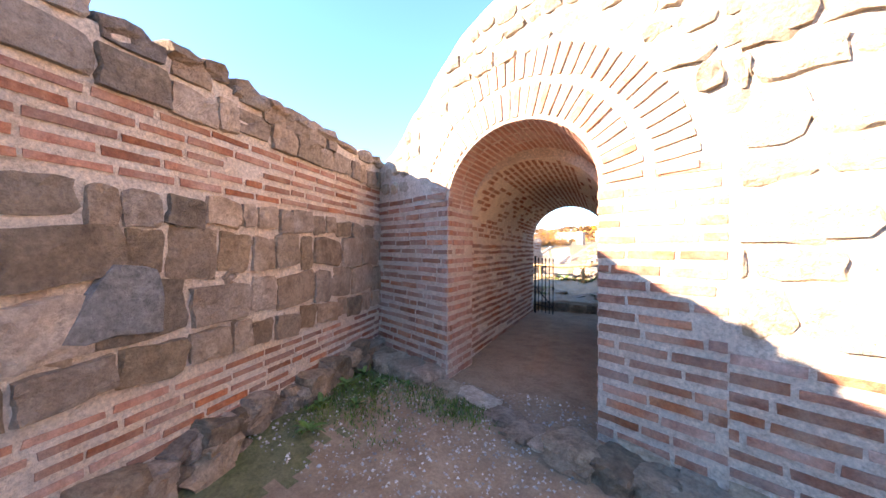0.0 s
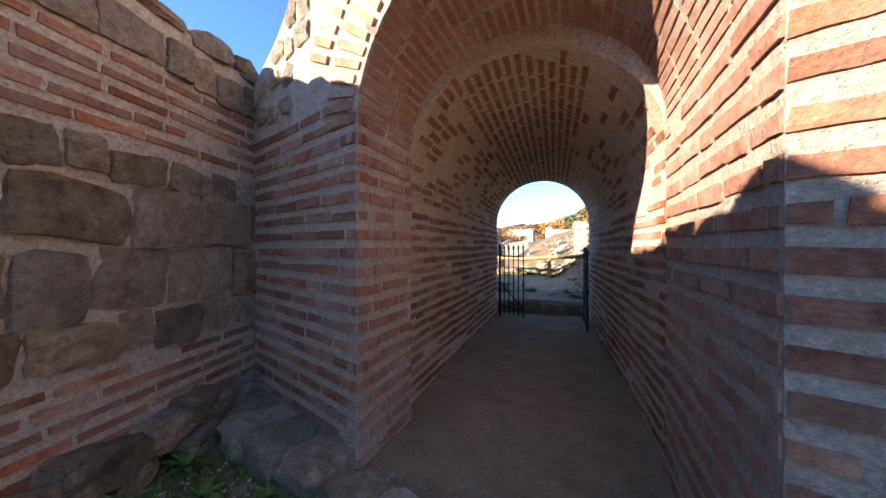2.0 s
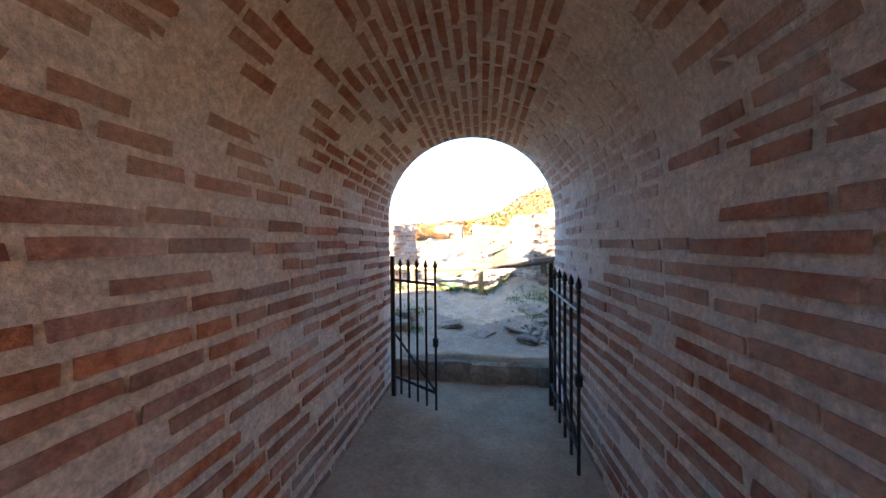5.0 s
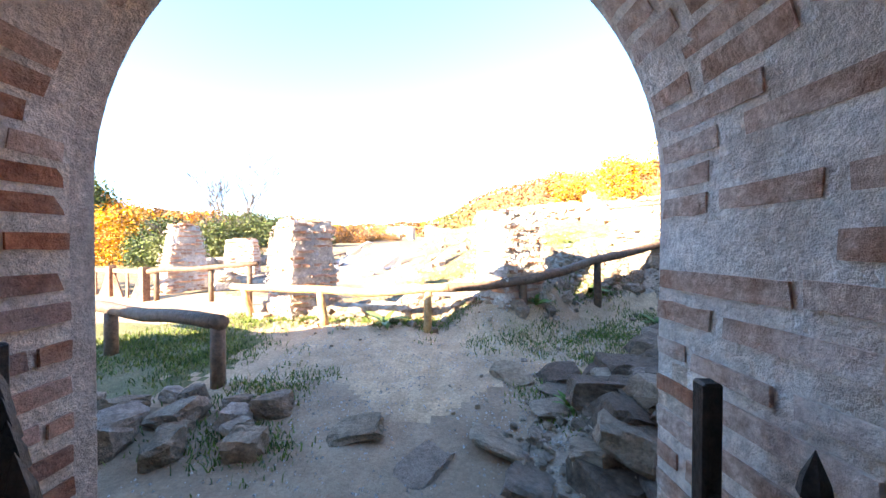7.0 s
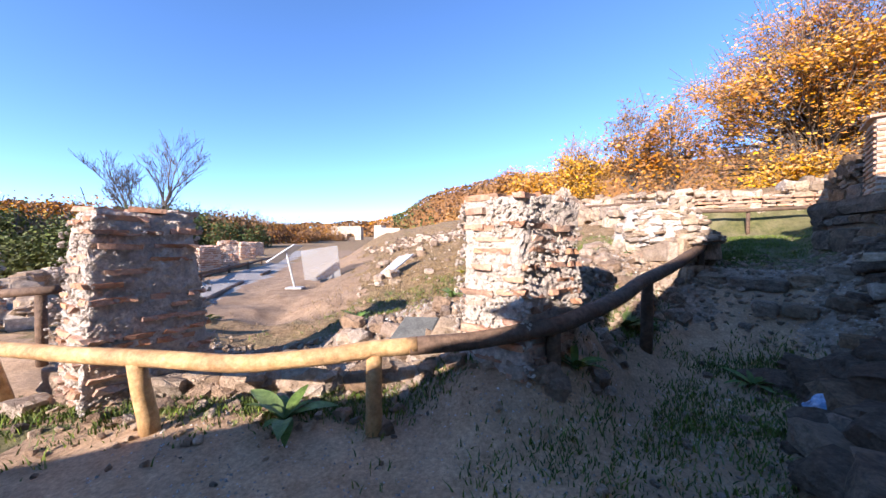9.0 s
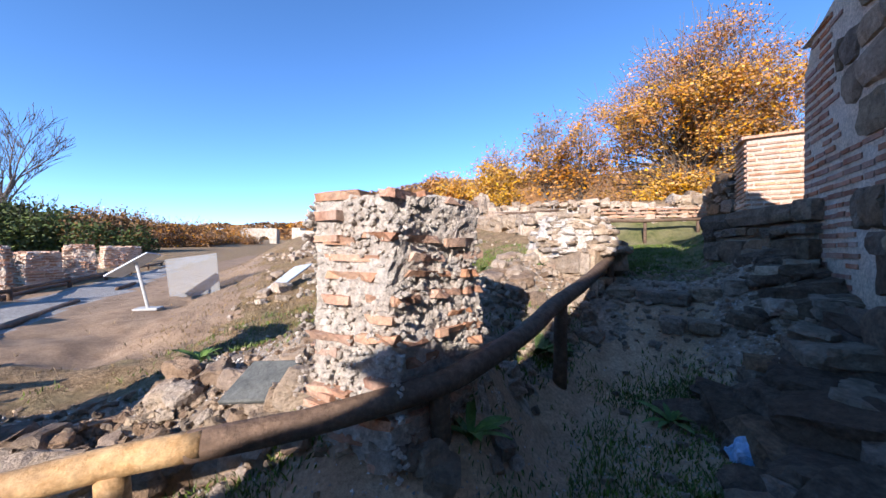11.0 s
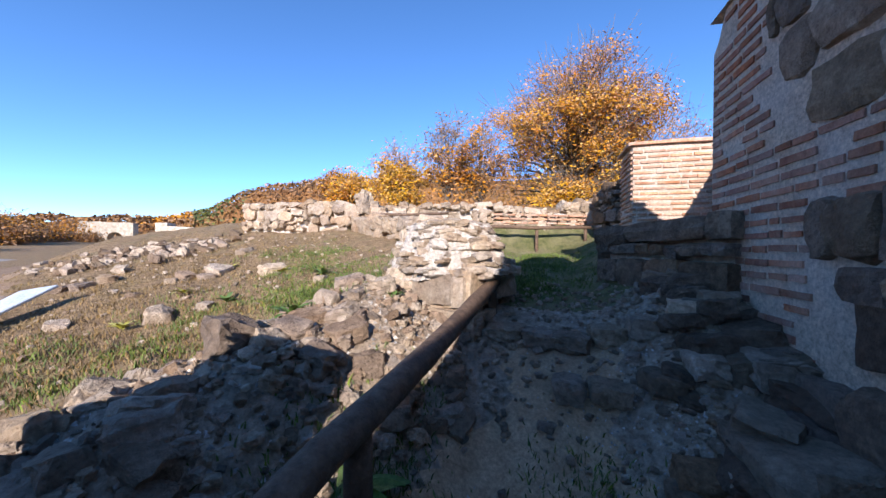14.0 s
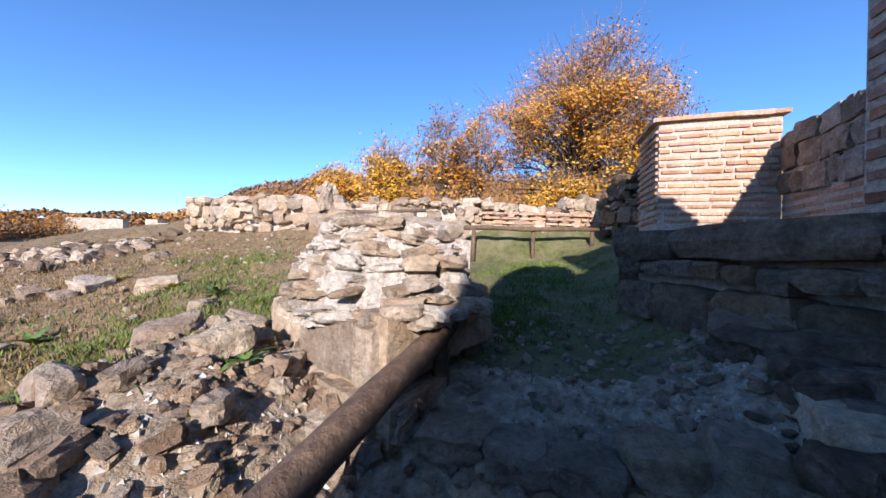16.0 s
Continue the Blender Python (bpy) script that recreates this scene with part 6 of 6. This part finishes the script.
tree("autumn_tree", "thin tree with copper leaves", 17.0, 31.5, 4.8, 8.5, 2.6, 17, 4200, ((A, 0.6), (R, 0.4)), (0.09, 0.18), 0.16, 0.1, 90, 0.4)
tree("autumn_tree", "low orange tree beyond the ruined wall", 11.2, 37.0, 4.6, 4.4, 2.4, 19, 4200, ((A, 0.6), (Y, 0.4)), (0.07, 0.15), 0.12, 0.05, 70, 0.4)
tree("autumn_tree", "small yellow undergrowth tree below the beech", 24.0, 25.5, 4.6, 3.8, 3.0, 23, 6000, ((Y, 0.8), (A, 0.2)), (0.07, 0.15), 0.12, 0.02, 80, 0.45)
tree("autumn_tree", "small orange undergrowth tree beside the beech", 30.5, 24.0, 5.0, 5.0, 3.4, 27, 7000, ((Y, 0.5), (A, 0.5)), (0.07, 0.15), 0.12, 0.02, 90, 0.5)
tree("autumn_tree", "rust-brown low trees on the ridge", 17.5, 62.0, 9.0, 5.5, 4.0, 29, 5000, ((R, 0.6), (A, 0.4)), (0.15, 0.3), 0.14, 0.02, 80, 0.7)
bare_tree("tall bare tree with fine grey branches", -33.5, 55.8, 0.5, 13.5, 0.55, 31, 0.3)
bare_tree("second bare stem beside the tall tree", -35.8, 56.5, 0.5, 11.0, 0.5, 33, 0.22)
tree("green_bush", "dense green bush behind the brick piers", -12.0, 20.8, 0.3, 3.3, 2.0, 37, 24000, ((G, 1.0),), (0.035, 0.085), 0.1, 0.0, 90, 0.32)
tree("green_bush", "second green bush behind the piers", -13.6, 20.0, 0.3, 2.9, 1.7, 39, 18000, ((G, 1.0),), (0.035, 0.085), 0.1, 0.0, 80, 0.3)
tree("autumn_bush", "golden autumn shrub beyond the wooden gate", -17.5, 21.5, 0.3, 4.0, 2.3, 41, 18000, ((Y, 0.7), (A, 0.3)), (0.035, 0.085), 0.1, 0.0, 90, 0.35)
tree("autumn_bush", "golden shrub with thin stems", -14.6, 22.5, 0.3, 3.4, 1.9, 43, 14000, ((Y, 0.6), (A, 0.4)), (0.035, 0.085), 0.1, 0.0, 80, 0.32)
tree("green_tree", "dark green tree beyond the wooden gate", -21.5, 21.0, 0.3, 7.4, 3.4, 47, 26000, ((G, 1.0),), (0.05, 0.11), 0.22, 0.05, 140, 0.45)
tree("green_tree", "round green tree beyond the far path", -27.0, 47.0, 0.5, 6.6, 4.6, 49, 20000, ((G, 1.0),), (0.09, 0.19), 0.2, 0.0, 120, 0.6)
tree("green_tree", "olive-green tree beside the bare tree", -20.5, 50.0, 0.5, 5.2, 4.0, 51, 16000, ((G, 0.8), (R, 0.2)), (0.09, 0.19), 0.2, 0.0, 100, 0.6)

for _k, (_x, _y, _h) in enumerate(((-30.0, 62.0, 6.5), (-25.5, 66.0, 6.0), (-21.0, 69.0, 5.5), (-34.5, 58.0, 6.5), (-27.5, 72.0, 6.5), (-22.5, 78.0, 6.0), (-38.0, 52.0, 6.5), (-17.5, 84.0, 5.5), (-31.0, 68.0, 7.0))):
    tree("autumn_tree", "rust-brown thicket tree before the distant hills", _x, _y, 0.6, _h, 4.6, 80 + _k, 9000, ((R, 0.8), (A, 0.2)), (0.1, 0.2), 0.18, 0.0, 90, 0.6)


def far_woods():
    """Wooded hills all round the horizon."""
    rng = random.Random(61)
    prof = [(-180, 6), (-90, 12), (-60, 13), (-30, 12.5), (-20, 11.8), (-15, 11.5), (-6, 9.6), (-3, 8.6), (1.4, 5.6), (6, 4.3), (14, 3.7), (20, 3.4), (27, 3.5), (38, 4.6), (60, 5.2), (120, 5), (180, 6)]
    def rise(a):
        return float(np.interp(a, [p[0] for p in prof], [p[1] for p in prof]))
    v, f = [], []
    nd, na = 9, 241
    for j in range(nd):
        for i in range(na):
            a = -180 + 360 * i / (na - 1)
            t = j / (nd - 1)
            d = 125 + 75 * t
            e = rise(a) * smooth(0.0, 0.75, t) * (1 - 0.15 * smooth(0.8, 1, t))
            n = noise.noise(Vector((a * 0.12, t * 3, 0))) * 1.2
            v.append((1 - d * math.sin(radians(a)), 9 + d * math.cos(radians(a)), -2 + (d * math.tan(radians(e)) + n * (e > 0.5)) + 1.0 * (1 - t)))
    f = [(j * na + i, j * na + i + 1, (j + 1) * na + i + 1, (j + 1) * na + i) for j in range(nd - 1) for i in range(na - 1)]
    tagged(new("backdrop", mesh_of("backdrop", v, f, M_AUTUMN[2], True)), "distant wooded hills in rust autumn colours", "hills", kind="structure")
    groups = {0: [], 1: [], 2: [], 3: []}
    for k in range(44000):
        a = rng.uniform(-75, 75)
        t = rng.random()
        d = 118 + 80 * t
        e = rise(a) * smooth(0.0, 0.75, t)
        c = Vector((1 - d * math.sin(radians(a)), 9 + d * math.cos(radians(a)), -1.6 + d * math.tan(radians(e)) + rng.uniform(0, 2.4) + 1.5 * noise.noise(Vector((a * 0.35, t * 9, 1)))))
        q = noise.noise(Vector((a * 0.12, t * 4, 5))) + rng.gauss(0, 0.16)
        kind = 3 if (27 < a < 40 and q > -0.15) or (-4 < a < 3 and q > 0.1) else 0 if q > 0.42 else 2
        groups[kind].append((c, d))
    for kind, items in groups.items():
        vv, ff = [], []
        for c, d in items:
            a = Vector((rng.gauss(0, 1), rng.gauss(0, 1), rng.gauss(0, 1))).normalized()
            b = a.orthogonal().normalized()
            s, o = rng.uniform(0.35, 0.9), len(vv)
            vv += [c - a * s, c + b * s * 0.7, c + a * s, c - b * s * 0.7]
            ff.append((o, o + 1, o + 2, o + 3))
        if ff:
            tagged(new("far_woods", mesh_of("far_woods", vv, ff, M_AUTUMN[kind])), "distant autumn woodland on the hills", "woods", kind="stuff")


far_woods()
